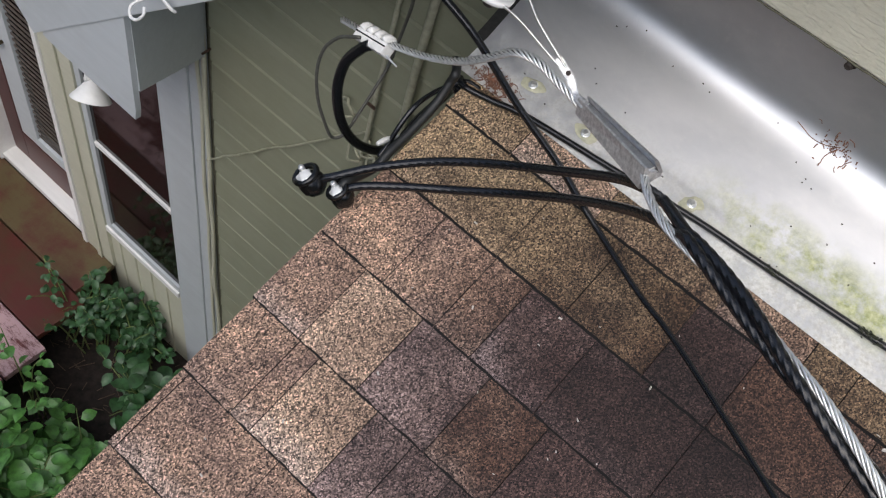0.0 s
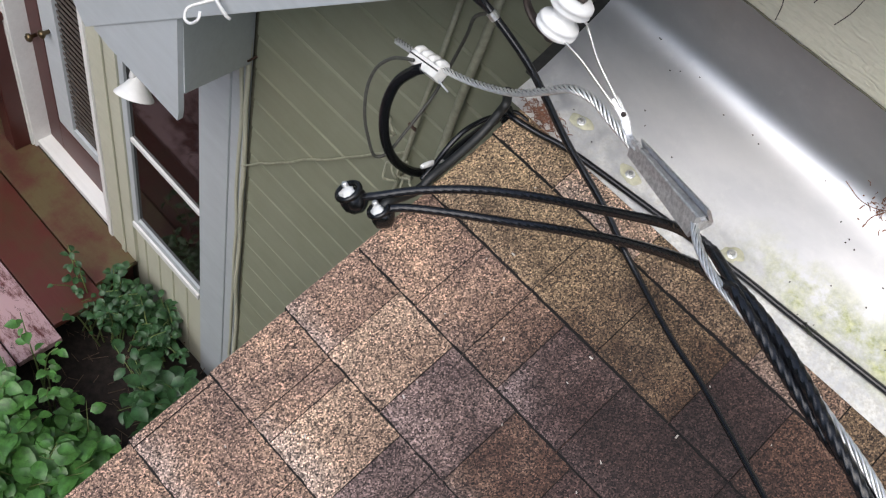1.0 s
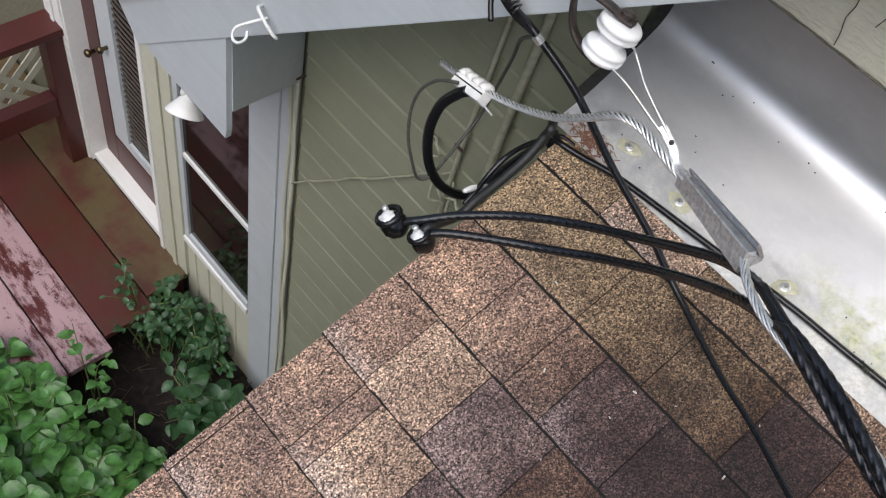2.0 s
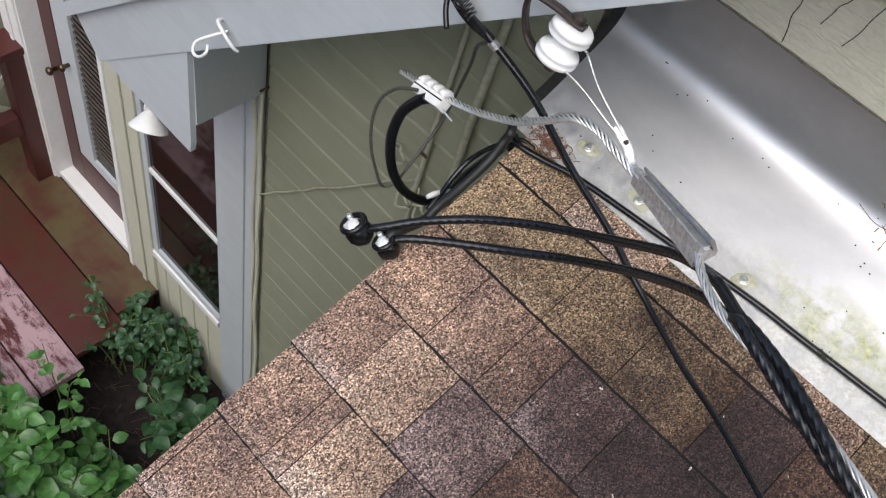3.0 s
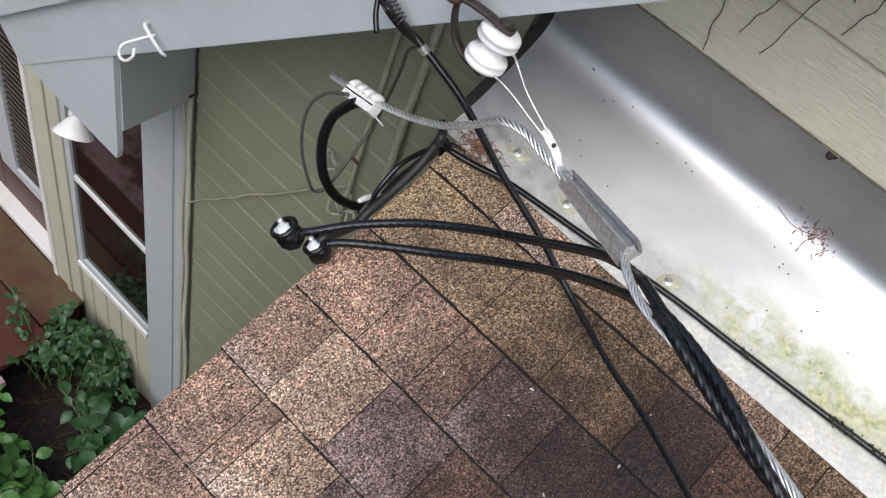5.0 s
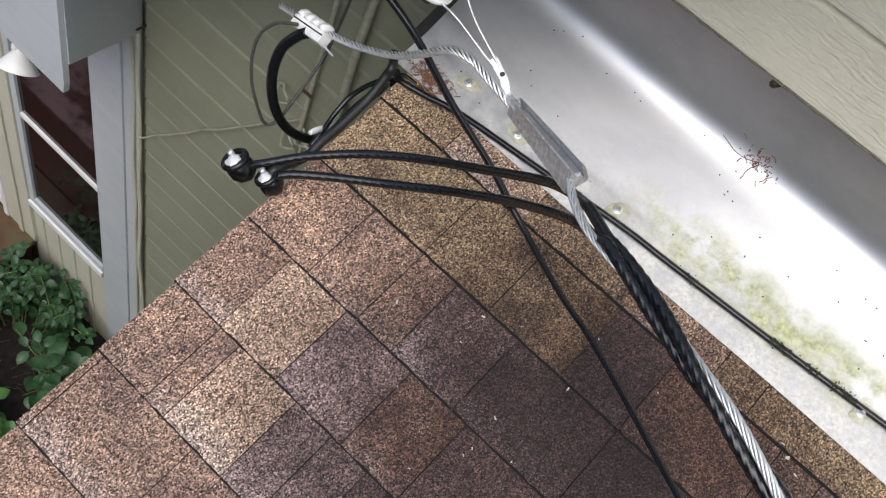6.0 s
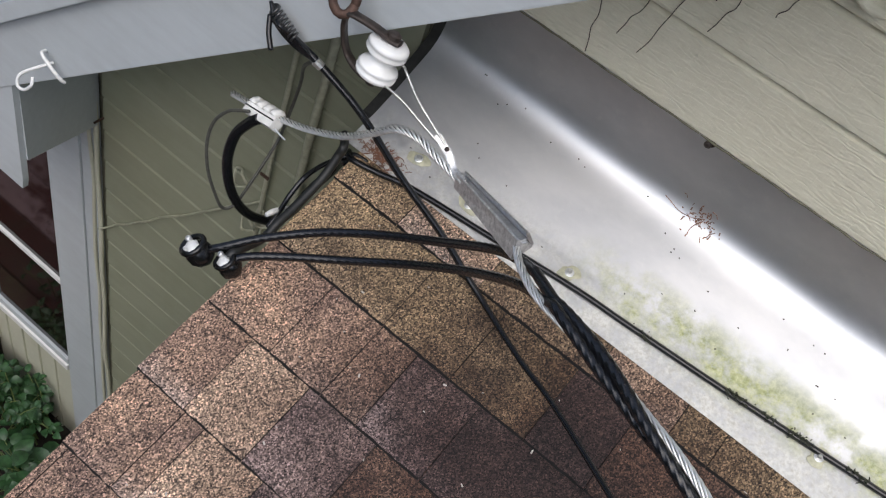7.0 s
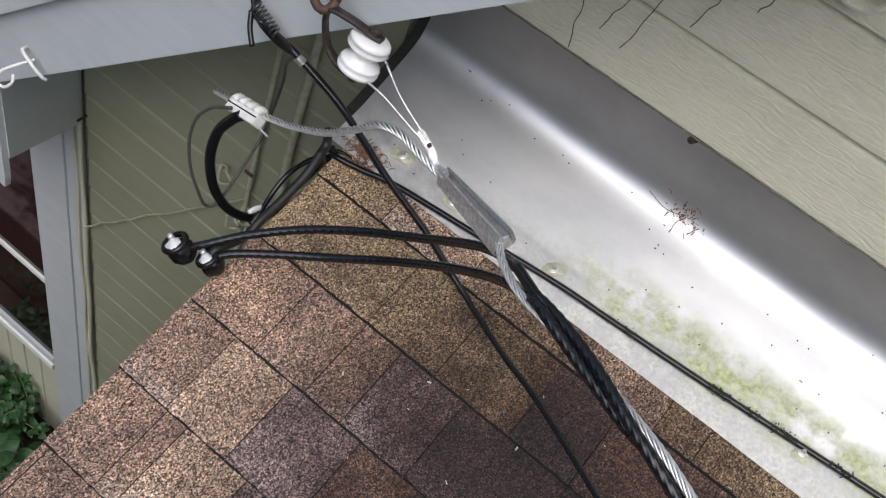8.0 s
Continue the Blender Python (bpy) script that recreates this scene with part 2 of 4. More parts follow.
def box(bm, lo, hi, m=Matrix(), bevel=0.0):
    made = bmesh.ops.create_cube(bm, size=1.0)["verts"]
    size = [b - a for a, b in zip(lo, hi)]
    mid = [(a + b) / 2 for a, b in zip(lo, hi)]
    bmesh.ops.transform(bm, matrix=m @ Matrix.Translation(mid) @ Matrix.Diagonal((*size, 1)), verts=made)
    if bevel:
        edges = list({e for v in made for e in v.link_edges})
        bmesh.ops.bevel(bm, geom=edges, offset=bevel, segments=2, affect="EDGES", profile=0.7)
    return bm


def slab(name, lo, hi, mat, parent=None, label="", bevel=0.003, m=Matrix()):
    return part(name, box(bmesh.new(), lo, hi, m, bevel), mat, parent, label)


def prism(bm, outline, axis, a, b):
    """An outline in the two other axes, drawn out along axis from a to b."""
    order = {"x": lambda u, v, w: (w, u, v), "y": lambda u, v, w: (u, w, v), "z": lambda u, v, w: (u, v, w)}[axis]
    ends = [[bm.verts.new(order(u, v, w)) for u, v in outline] for w in (a, b)]
    n = len(outline)
    for i in range(n):
        bm.faces.new((ends[0][i], ends[0][(i + 1) % n], ends[1][(i + 1) % n], ends[1][i]))
    bm.faces.new(ends[0])
    bm.faces.new(ends[1][::-1])
    return bm


def smooth_path(points, steps=8):
    """A Catmull-Rom curve through the points."""
    pts = [Vector(p) for p in points]
    pts = [2 * pts[0] - pts[1], *pts, 2 * pts[-1] - pts[-2]]
    out = []
    for a, b, c, d in zip(pts, pts[1:], pts[2:], pts[3:]):
        for i in range(steps):
            t = i / steps
            out.append(0.5 * (2 * b + (c - a) * t + (2 * a - 5 * b + 4 * c - d) * t * t + (3 * b - a - 3 * c + d) * t ** 3))
    return out + [pts[-2]]


def frames_along(path):
    tangents = [(path[min(i + 1, len(path) - 1)] - path[max(i - 1, 0)]).normalized() for i in range(len(path))]
    side = tangents[0].orthogonal().normalized()
    out = []
    for t in tangents:
        side = (side - t * side.dot(t)).normalized()
        out.append((t, side, t.cross(side)))
    return out


def tube(bm, path, radius, sides=10):
    rings = []
    for i, (p, (t, u, v)) in enumerate(zip(path, frames_along(path))):
        r = radius(i / (len(path) - 1)) if callable(radius) else radius
        rings.append([bm.verts.new(p + (u * math.cos(k * math.tau / sides) + v * math.sin(k * math.tau / sides)) * r) for k in range(sides)])
    for a, b in zip(rings, rings[1:]):
        for k in range(sides):
            bm.faces.new((a[k], a[(k + 1) % sides], b[(k + 1) % sides], b[k]))
    bm.faces.new(rings[0][::-1])
    bm.faces.new(rings[-1])
    return bm


def twisted(bm, path, radius, strand, count, turn, sides=7, skip=()):
    """Strands laid round a path; turn is the length of one lay."""
    along, length = [0.0], 0.0
    for a, b in zip(path, path[1:]):
        length += (b - a).length
        along.append(length)
    fr = frames_along(path)
    for k in range(count):
        if k in skip:
            continue
        line = [p + (u * math.cos(a) + v * math.sin(a)) * radius for p, (t, u, v), a in ((p, f, k * math.tau / count + s / turn * math.tau) for p, f, s in zip(path, fr, along))]
        tube(bm, line, strand, sides)
    return bm


def lathe(bm, profile, m, sides=32):
    rings = [[bm.verts.new(m @ Vector((r * math.cos(k * math.tau / sides), r * math.sin(k * math.tau / sides), z))) for k in range(sides)] for r, z in profile]
    for a, b in zip(rings, rings[1:]):
        for k in range(sides):
            bm.faces.new((a[k], a[(k + 1) % sides], b[(k + 1) % sides], b[k]))
    bm.faces.new(rings[0][::-1])
    bm.faces.new(rings[-1])
    return bm


def on_roof(x, d, h=0.0):
    """A point of the shingled roof: d metres up the slope from the plane's y = -0.8, h above it."""
    y = -0.8 + d * COS - h * SIN
    return Vector((x, y, (-0.8 * TAN) + d * SIN + h * COS))


ROOF_M = Matrix(((1, 0, 0, 0), (0, COS, -SIN, -0.8), (0, SIN, COS, -0.8 * TAN), (0, 0, 0, 1)))

# ---- ground ----
bm = bmesh.new()
bmesh.ops.create_grid(bm, x_segments=60, y_segments=60, size=1.0)
for v in bm.verts:
    x, y = v.co.x, v.co.y
    v.co = (x * abs(x) ** 2 * 300 - 1.5, y * abs(y) ** 2 * 300 - 0.8, 0)
    v.co.z = GROUND + 0.05 * noise.noise(v.co * 3.0) * max(0, 1 - v.co.length / 30)
tagged(part("ground", bm, SOIL), "dark damp soil between deck and house wall", "ground", kind="structure")

# unseen ring added to block the low sky and darken the flashing's reflections
bm = bmesh.new()
rings = []
for h, z in ((0, GROUND - 0.2), (0.4, GROUND + 2.0), (0.0, GROUND + 3.8), (0.5, GROUND + 4.9), (0.2, GROUND + 5.6)):
    rings.append([bm.verts.new(((9 + h + 0.8 * noise.noise(Vector((math.cos(a) * 4, math.sin(a) * 4, z)))) * math.cos(a), (9 + h + 0.8 * noise.noise(Vector((math.cos(a) * 5, math.sin(a) * 5, z + 9)))) * math.sin(a), z + 1.1 * noise.noise(Vector((math.cos(a) * 9, math.sin(a) * 9, 1))))) for a in np.linspace(math.pi * 0.95, math.pi * 2.05, 80)])
for a, b in zip(rings, rings[1:]):
    for i in range(79):
        bm.faces.new((a[i], a[i + 1], b[i + 1], b[i]))
tagged(part("backdrop", bm, LEAF_DARK), "unseen dark tree ring added to cut low sky light and darken reflections", "trees", kind="structure")

# ---- the gable wall with its lap siding ----
SLOPE = math.tan(radians(41.3))
bm = prism(bmesh.new(), [(-3.6, GROUND - 0.1), (-2.455, GROUND - 0.1), (-2.455, -0.66), (-1.80, -0.66), (-1.80, GROUND - 0.1), (3.2, GROUND - 0.1), (3.2, -0.70 + 4.3 * SLOPE), (-1.0, -0.62), (-3.6, -0.62)], "y", WALL + 0.012, WALL + 0.2)
wall = tagged(part("wall_gable", bm, GROOVE_SHADE), "olive painted house wall with horizontal lap siding", "wall", kind="structure")
tagged(slab("side_wall_top", (-3.7, WALL + 0.012, -0.615), (-1.25, 4.0, -0.55), FELT, bevel=0), "low flat roof behind the door wall", "roof", kind="structure")
bm = prism(bmesh.new(), [(-1.36, GROUND - 0.1), (WALL - 0.02, GROUND - 0.1), (WALL - 0.02, -0.05), (-1.36, -1.36 * TAN - 0.05)], "x", 0.34, 2.45)
tagged(part("bay_wall", bm, SHADED_SIDING), "olive painted bay wall carrying the low shingled roof", "wall", kind="structure")


def lap_board(z, height, x0, x1, face, lip):
    """A lap board with a rounded lower nose and a coved ledge along its top."""
    h = height
    out = [(WALL + 0.013, z + 0.001), (WALL - face - lip + 0.003, z + 0.001), (WALL - face - lip, z + 0.004), (WALL - face - lip, z + 0.012), (WALL - face - lip * 0.5, z + h - 0.012), (WALL - face, z + h - 0.0075), (WALL - face + 0.006, z + h - 0.004), (WALL + 0.013, z + h - 0.003)]
    return prism(bmesh.new(), out, "x", x0, x1)


LAP = 0.1215
z = -1.363 - 14 * LAP
while z < -0.05:
    part("lap_board", lap_board(z, LAP, -0.905, -0.064 if z > -0.12 else 3.0, -0.002, 0.007), SHADED_SIDING, wall)
    z += LAP
for i in range(3):
    zz = -0.05 + i * LAP - ((-0.05 - (-1.363 - 14 * LAP)) % LAP) + LAP
    part("lap_board", lap_board(zz, LAP, (zz + 0.733) / SLOPE - 1.112, -0.064, -0.002, 0.007), SHADED_SIDING, wall)
for i in range(14):
    part("upper_lap_board", lap_board(0.206 + i * 0.137, 0.137, max(0.06, (0.206 + i * 0.137 + 0.733) / SLOPE - 1.112), 3.0, 0.001, 0.014), SIDING_TOP, wall)

# dark strip added for the shaded, ragged gap under the lowest board
bm = bmesh.new()
gap = [Vector((x, WALL - 0.013 + 0.002 * noise.noise(Vector((x * 40, 0, 0))), 0.2055 + 0.0022 * noise.noise(Vector((x * 25, 5, 0))))) for x in np.linspace(0.062, 2.9, 240)]
tagged(part("caulk_joint", tube(bm, gap, lambda t: 0.0016 + 0.0012 * noise.noise(Vector((t * 160, 2, 0))), 6), GROOVE_SHADE), "thin dark strip standing in for the shaded gap under the lowest siding edge", "trim", kind="structure")

# ---- roof deck under the shingles ----
roof = thing("roof", on_roof(0, 0), "low pitched roof of brown architectural asphalt shingles", "roof", kind="structure")
slab("roof_deck", (0.015, -1.05, -0.022), (2.6, 0.78, -0.003), FELT, roof, bevel=0, m=ROOF_M)
slab("rake_board", (0.03, -1.0, -0.14), (0.05, 0.70, -0.024), TRIM, roof, m=ROOF_M)

# ---- metal flashing ----
edge_d = (0.8 - 0.195) / COS
# the sheet springs up behind its screws, then bends up the wall
knee = [(-0.14, -0.0395), (-0.12, -0.032), (-0.08, -0.010), (-0.04, 0.0135), (-0.012, 0.0305), (0.006, 0.044), (0.018, 0.059), (0.0255, 0.079), (0.029, 0.105), (0.0305, 0.14), (0.031, 0.18), (0.0315, 0.225)]
first = on_roof(0, edge_d, 0.0085)
profile = [(p.y, p.z) for p in smooth_path([(0, first.y, first.z)] + [(0, y, z + 0.003) for y, z in knee], 5)]


def sheet(bm, xs, line, thick):
    grid = [[bm.verts.new((x, y + 0.0012 * noise.noise(Vector((x * 5, z * 12, 3))), z + 0.0012 * noise.noise(Vector((x * 4, y * 9, z * 9))))) for y, z in line] for x in xs]
    for low in (0.0, thick):
        rows = [[bm.verts.new(v.co - Vector((0, -low * 0.5, low))) if low else v for v in row] for row in grid]
        for a, b in zip(rows, rows[1:]):
            for i in range(len(line) - 1):
                bm.faces.new((a[i], a[i + 1], b[i + 1], b[i])).smooth = True
    return bm


bm = sheet(bmesh.new(), np.linspace(-0.032, 2.6, 90), profile, 0.0012)
me = bpy.data.meshes.new("flashing")
bm.to_mesh(me)
bm.free()
me.materials.append(METAL)
flashing = tagged(new("flashing", me), "bare dull aluminium flashing bent up from shingles to wall", "flashing", kind="structure")
# black strip added for the shadowed gap beside the sheet's open end
bm = bmesh.new()
for (y0, z0), (y1, z1) in zip(profile[6:], profile[7:]):
    prism(bm, [(y0, z0 - 0.016), (y1, z1 - 0.016), (y1, z1 - 0.002), (y0, z0 - 0.002)], "x", -0.052, -0.031)
tagged(part("flashing_backing", bm, FELT), "black strip added for the dark gap at the open end of the flashing", "trim", kind="structure")

# ---- barge board and eave box of the big gable ----
ux, uz = math.cos(RAKE), math.sin(RAKE)
FOOT = Vector((-1.112, BARGE_Y, -0.733))      # lower edge of the board at its foot
RAKE_M = Matrix(((ux, 0, -uz, FOOT.x), (0, 1, 0, 0), (uz, 0, ux, FOOT.z), (0, 0, 0, 1)))
gable = thing("gable_roof", FOOT, "overhanging gable roof edge with painted barge board", "roof", kind="structure")
slab("barge_board", (-0.12, BARGE_Y, 0), (4.2, BARGE_Y + 0.024, 0.128), TRIM, gable, m=RAKE_M)
slab("drip_edge", (-0.14, BARGE_Y - 0.02, 0.130), (4.2, BARGE_Y + 0.06, 0.165), TRIM, gable, m=RAKE_M)
slab("soffit", (-0.12, BARGE_Y + 0.026, 0.03), (4.2, WALL + 0.012, 0.045), TRIM, gable, m=RAKE_M)
slab("roof_sheathing", (-0.14, BARGE_Y + 0.062, 0.130), (4.2, 4, 0.165), FELT, gable, m=RAKE_M)

eave = thing("eave_box", (-0.95, -0.15, -0.6), "grey painted boxed eave return under the barge board", "eave", kind="structure")
bm = prism(bmesh.new(), [(-1.16, -0.762), (-1.165, -0.790), (-1.10, -0.800), (-0.812, -0.803), (-0.806, -0.770), (-0.80, -0.455)], "y", BARGE_Y + 0.004, BARGE_Y + 0.02)
part("front_panel", bm, TRIM, eave)
bm = bmesh.new()
front, back = (-0.80, BARGE_Y + 0.02), (-0.918, WALL - 0.004)
for off in (0.0, -0.014):
    for (x, y), low, high in ((front, -0.705, -0.40), (back, -0.868, -0.5)):
        bm.verts.new((x + off, y, low)), bm.verts.new((x + off, y, high))
bm.verts.ensure_lookup_table()
v = bm.verts
for q in ((0, 1, 3, 2), (4, 5, 7, 6), (0, 4, 6, 2), (1, 5, 7, 3), (0, 1, 5, 4), (2, 3, 7, 6)):
    bm.faces.new([v[i] for i in q])
part("side_panel", bm, TRIM, eave)
bm = bmesh.new()
for rise in (0.0, 0.008):
    bm.faces.new([bm.verts.new((x, y, z + rise)) for x, y, z in ((-1.14, BARGE_Y + 0.021, -0.70), (-0.816, BARGE_Y + 0.021, -0.70), (-0.934, WALL - 0.006, -0.862), (-1.14, WALL - 0.006, -0.862))])
bm.verts.ensure_lookup_table()
for i in range(4):
    bm.faces.new([bm.verts[k] for k in (i, (i + 1) % 4, 4 + (i + 1) % 4, 4 + i)])
part("soffit_panel", bm, TRIM, eave)
slab("nail", (-0.905, -0.012, -0.835), (-0.900, 0.020, -0.831), RUST, eave, bevel=0)

# ---- corner trim, window, door ----
corner = tagged(slab("corner_board", (-1.150, WALL - 0.014, GROUND), (-1.0, WALL + 0.012, -0.6), TRIM), "grey painted vertical corner board", "trim", kind="structure")
win = thing("window_1", (-1.4, WALL, -2.44), "narrow double-hung window with dark glass and white rails", "window", kind="structure")
slab("pane", (-1.60, WALL + 0.0, -2.42), (-1.157, WALL + 0.006, -0.7), GLASS, win, bevel=0)
slab("window_sill", (-1.62, WALL - 0.02, -2.465), (-1.157, WALL + 0.01, -2.43), WHITE, win)
slab("meeting_rail", (-1.60, WALL - 0.010, -1.868), (-1.157, WALL + 0.008, -1.846), WHITE, win)
slab("casing_bead", (-1.72, WALL - 0.030, -2.757), (-1.69, WALL - 0.022, -0.7), CREAM, win)
slab("side_casing", (-1.798, WALL - 0.02, -2.757), (-1.62, WALL + 0.012, -0.7), CREAM, win)
strip = tagged(slab("trim_strip", (-0.998, WALL - 0.008, GROUND), (-0.935, WALL + 0.012, -0.6), TRIM), "narrow grey trim strip beside the corner board", "trim", kind="structure")
slab("wall_below_sill", (-1.64, WALL - 0.004, GROUND), (-1.16, WALL + 0.013, -2.475), CREAM, win)
for x in (-1.56, -1.46, -1.36, -1.26):
    slab("batten", (x, WALL - 0.012, GROUND), (x + 0.012, WALL - 0.003, -2.476), CREAM, win, bevel=0.002)
slab("sash_stile", (-1.618, WALL - 0.012, -2.43), (-1.585, WALL + 0.008, -0.7), TRIM, win)
slab("sash_bottom_rail", (-1.584, WALL - 0.012, -2.428), (-1.158, WALL + 0.008, -2.39), TRIM, win)
slab("casing_edge", (-1.826, WALL - 0.028, -2.757), (-1.80, WALL + 0.012, -0.7), WHITE, win)

LEAF_Y = 0.085                     # the door leaf stands back in its opening
door = thing("door_1", (-2.1, LEAF_Y, -2.74), "dark red door with screened glass in white frame", "door", kind="structure")
slab("threshold", (-2.450, WALL - 0.008, -2.757), (-1.83, LEAF_Y + 0.01, -2.722), WHITE, door)
slab("jamb", (-2.60, WALL - 0.03, -2.757), (-2.455, WALL + 0.010, -0.66), WHITE, door)
slab("jamb_bead", (-2.535, WALL - 0.040, -2.757), (-2.510, WALL - 0.032, -0.66), WHITE, door)
slab("reveal", (-2.453, WALL - 0.022, -2.757), (-2.44, LEAF_Y + 0.03, -0.66), WHITE, door)
slab("side_reveal", (-1.828, WALL + 0.014, -2.757), (-1.802, LEAF_Y + 0.03, -0.66), WHITE, door)
slab("stile", (-2.438, LEAF_Y, -2.720), (-2.327, LEAF_Y + 0.035, -0.66), RED, door)
slab("bottom_rail", (-2.325, LEAF_Y, -2.720), (-1.83, LEAF_Y + 0.035, -2.515), RED, door)
slab("screen_frame", (-2.325, LEAF_Y + 0.002, -2.513), (-2.20, LEAF_Y + 0.033, -0.66), TRIM, door)
slab("screen_rail", (-2.198, LEAF_Y + 0.002, -2.513), (-1.83, LEAF_Y + 0.033, -2.455), TRIM, door)
slab("glass", (-2.198, LEAF_Y + 0.022, -2.453), (-1.83, LEAF_Y + 0.03, -0.66), GLASS, door, bevel=0)
slats = plain("brown_slats", (0.085, 0.07, 0.06), 0.7, 0, 50, 0.3, 0.2)
for i in range(54):
    slab("slat", (-2.198, LEAF_Y + 0.014, -2.445 + i * 0.033), (-1.83, LEAF_Y + 0.018, -2.433 + i * 0.033), slats, door, bevel=0)
brass = plain("dark_brass", (0.12, 0.09, 0.05), 0.35, 0.9, 60)
for x, z, y in ((-2.385, -2.02, LEAF_Y), (-2.262, -1.90, LEAF_Y + 0.002)):
    part("door_knob", lathe(bmesh.new(), [(0.009, 0), (0.009, 0.02), (0.018, 0.028), (0.020, 0.038), (0.011, 0.047)], pose(x, y, z, 90), 20), brass, door, smooth=True)

# ---- deck ----
deck = thing("deck", (-2.2, -0.6, DECK), "worn dark red painted wooden deck", "deck", kind="structure")
EDGES = [0.012, -0.207, -0.456, -0.662] + [-0.662 - 0.21 * i for i in range(1, 8)]
for i, (y1, y0) in enumerate(zip(EDGES, EDGES[1:])):
    mat = DECK_MOSSY if i < 1 else DECK_RED if i < 2 else DECK_PINK
    slab("board", (-4.6, y0 + 0.007, DECK - 0.036), (-1.630 if i < 1 else -1.555 if i < 2 else -1.485, y1, DECK), mat, deck, bevel=0.005)
slab("rim_joist", (-4.6, WALL - 2.1, DECK - 0.2), (-1.66, WALL - 0.02, DECK - 0.038), RED, deck)

railing = thing("railing", (-2.51, -0.1, DECK), "dark red painted wooden railing with handrail on the deck", "railing")
slab("post", (-2.56, -0.085, DECK), (-2.47, 0.0, -1.952), RED, railing, bevel=0.006)
slab("handrail", (-2.60, -1.6, -1.95), (-2.455, 0.0, -1.91), RED, railing, bevel=0.006)
slab("lower_rail", (-2.55, -1.6, -2.42), (-2.48, -0.087, -2.31), RED, railing, bevel=0.005)
lattice = thing("lattice_panel", (-3.0, -0.5, DECK), "weathered pale wooden lattice panel beyond the railing", "lattice")
for i in range(16):
    for sign in (1, -1):
        m = pose(-2.80 + 0.008 * sign, -0.1 - i * 0.1, -2.5, 45 * sign, 0, 0)
        slab("slat", (-0.004, -0.017, -0.36), (0.004, 0.017, 0.36), CREAM, lattice, bevel=0, m=m)
slab("neighbour_wall", (-5.2, -3.0, GROUND), (-5.0, 0.3, 0.0), SIDING_TOP)
tagged(bpy.data.objects["neighbour_wall"], "pale siding wall beyond the deck", "wall", kind="structure")

# ---- cables on the wall ----
def cable(name, points, radius, mat, label, category="cable", steps=8, sides=10):
    return tagged(part(name, tube(bmesh.new(), smooth_path(points, steps), radius, sides), mat, smooth=True), label, category)


def wobble(a, b, n, amount, seed):
    rnd = random.Random(seed)
    a, b = Vector(a), Vector(b)
    return [a.lerp(b, i / n) + Vector([rnd.uniform(-amount, amount) for _ in range(3)]) * (0 < i < n) for i in range(n + 1)]


W = WALL - 0.016
cable("wall_cable", wobble((-0.922, W, -0.72), (-0.915, W, GROUND + 0.1), 14, 0.005, 3), 0.0075, CREAM, "painted cable running down beside the corner board")
cable("wall_cable", wobble((-0.948, W + 0.003, -0.72), (-0.945, W + 0.003, GROUND + 0.1), 12, 0.003, 4), 0.006, CREAM, "second painted cable running down the trim strip")
cable("stapled_wire", wobble((-0.925, W - 0.002, -1.318), (-0.335, W - 0.002, -0.645), 14, 0.0025, 5), 0.003, MOSS, "thin painted wire stapled slantwise across the siding")
cable("conduit", [(-0.352, W - 0.004, -1.6), (-0.340, W - 0.004, -0.77), (-0.309, W - 0.004, -0.165), (-0.29, W - 0.004, 0.2)], 0.0058, MOSS, "slim painted conduit fixed upright to the siding", "conduit")
cable("conduit", [(-0.262, W - 0.008, -1.6), (-0.243, W - 0.008, -0.52), (-0.225, W - 0.008, -0.11), (-0.21, W - 0.008, 0.35)], 0.0095, MOSS, "painted conduit fixed upright to the siding", "conduit")
for i, (x, z) in enumerate([(-0.40, -0.62), (-0.36, -0.75), (-0.30, -0.74), (-0.32, -0.70)]):
    rnd = random.Random(i)
    ring = [(x + 0.022 * math.cos(a) * (1 + 0.3 * math.sin(3 * a)), W - 0.01 - 0.01 * math.sin(2 * a), z + 0.026 * math.sin(a)) for a in np.linspace(0, 5.2, 9)]
    cable("wire_tail", ring, 0.0032, MOSS, "short curled end of painted wire at the conduit")
clip = thing("pipe_clip", (-0.33, W, -0.55), "small dark strap holding the conduit to the wall", "clip")
part("strap", box(bmesh.new(), (-0.347, W - 0.013, -0.555), (-0.322, W - 0.009, -0.545), Matrix(), 0.002), RUST, clip)

# ---- eave lamp and clip on the barge board ----
lamp = thing("flood_lamp", (-1.04, -0.2, -0.78), "white cone-shaped flood lamp under the boxed eave", "lamp")
cone_m = Matrix.Translation((-1.080, -0.250, -0.990)) @ Vector((-0.26, 0.52, 0.80)).to_track_quat("Z", "Y").to_matrix().to_4x4()
part("shade", lathe(bmesh.new(), [(0.0545, -0.002), (0.055, 0.0), (0.038, 0.022), (0.020, 0.048), (0.005, 0.064), (0.001, 0.065)], cone_m, 32), WHITE, lamp, smooth=True)
part("stem", tube(bmesh.new(), smooth_path([(-1.105, -0.235, -0.945), (-1.085, -0.225, -0.86), (-1.06, -0.215, -0.768)]), 0.01, 10), WHITE, lamp, smooth=True)

holder = thing("cable_hook", (-0.72, BARGE_Y, -0.37), "white painted wire hook screwed to the barge board", "hook")
part("hook", tube(bmesh.new(), smooth_path([(-0.643, -0.302, -0.276), (-0.660, -0.33, -0.287), (-0.680, -0.352, -0.307), (-0.676, -0.362, -0.326), (-0.656, -0.363, -0.322), (-0.640, -0.357, -0.302), (-0.646, -0.348, -0.290)]), 0.0033, 8), WHITE, holder, smooth=True)
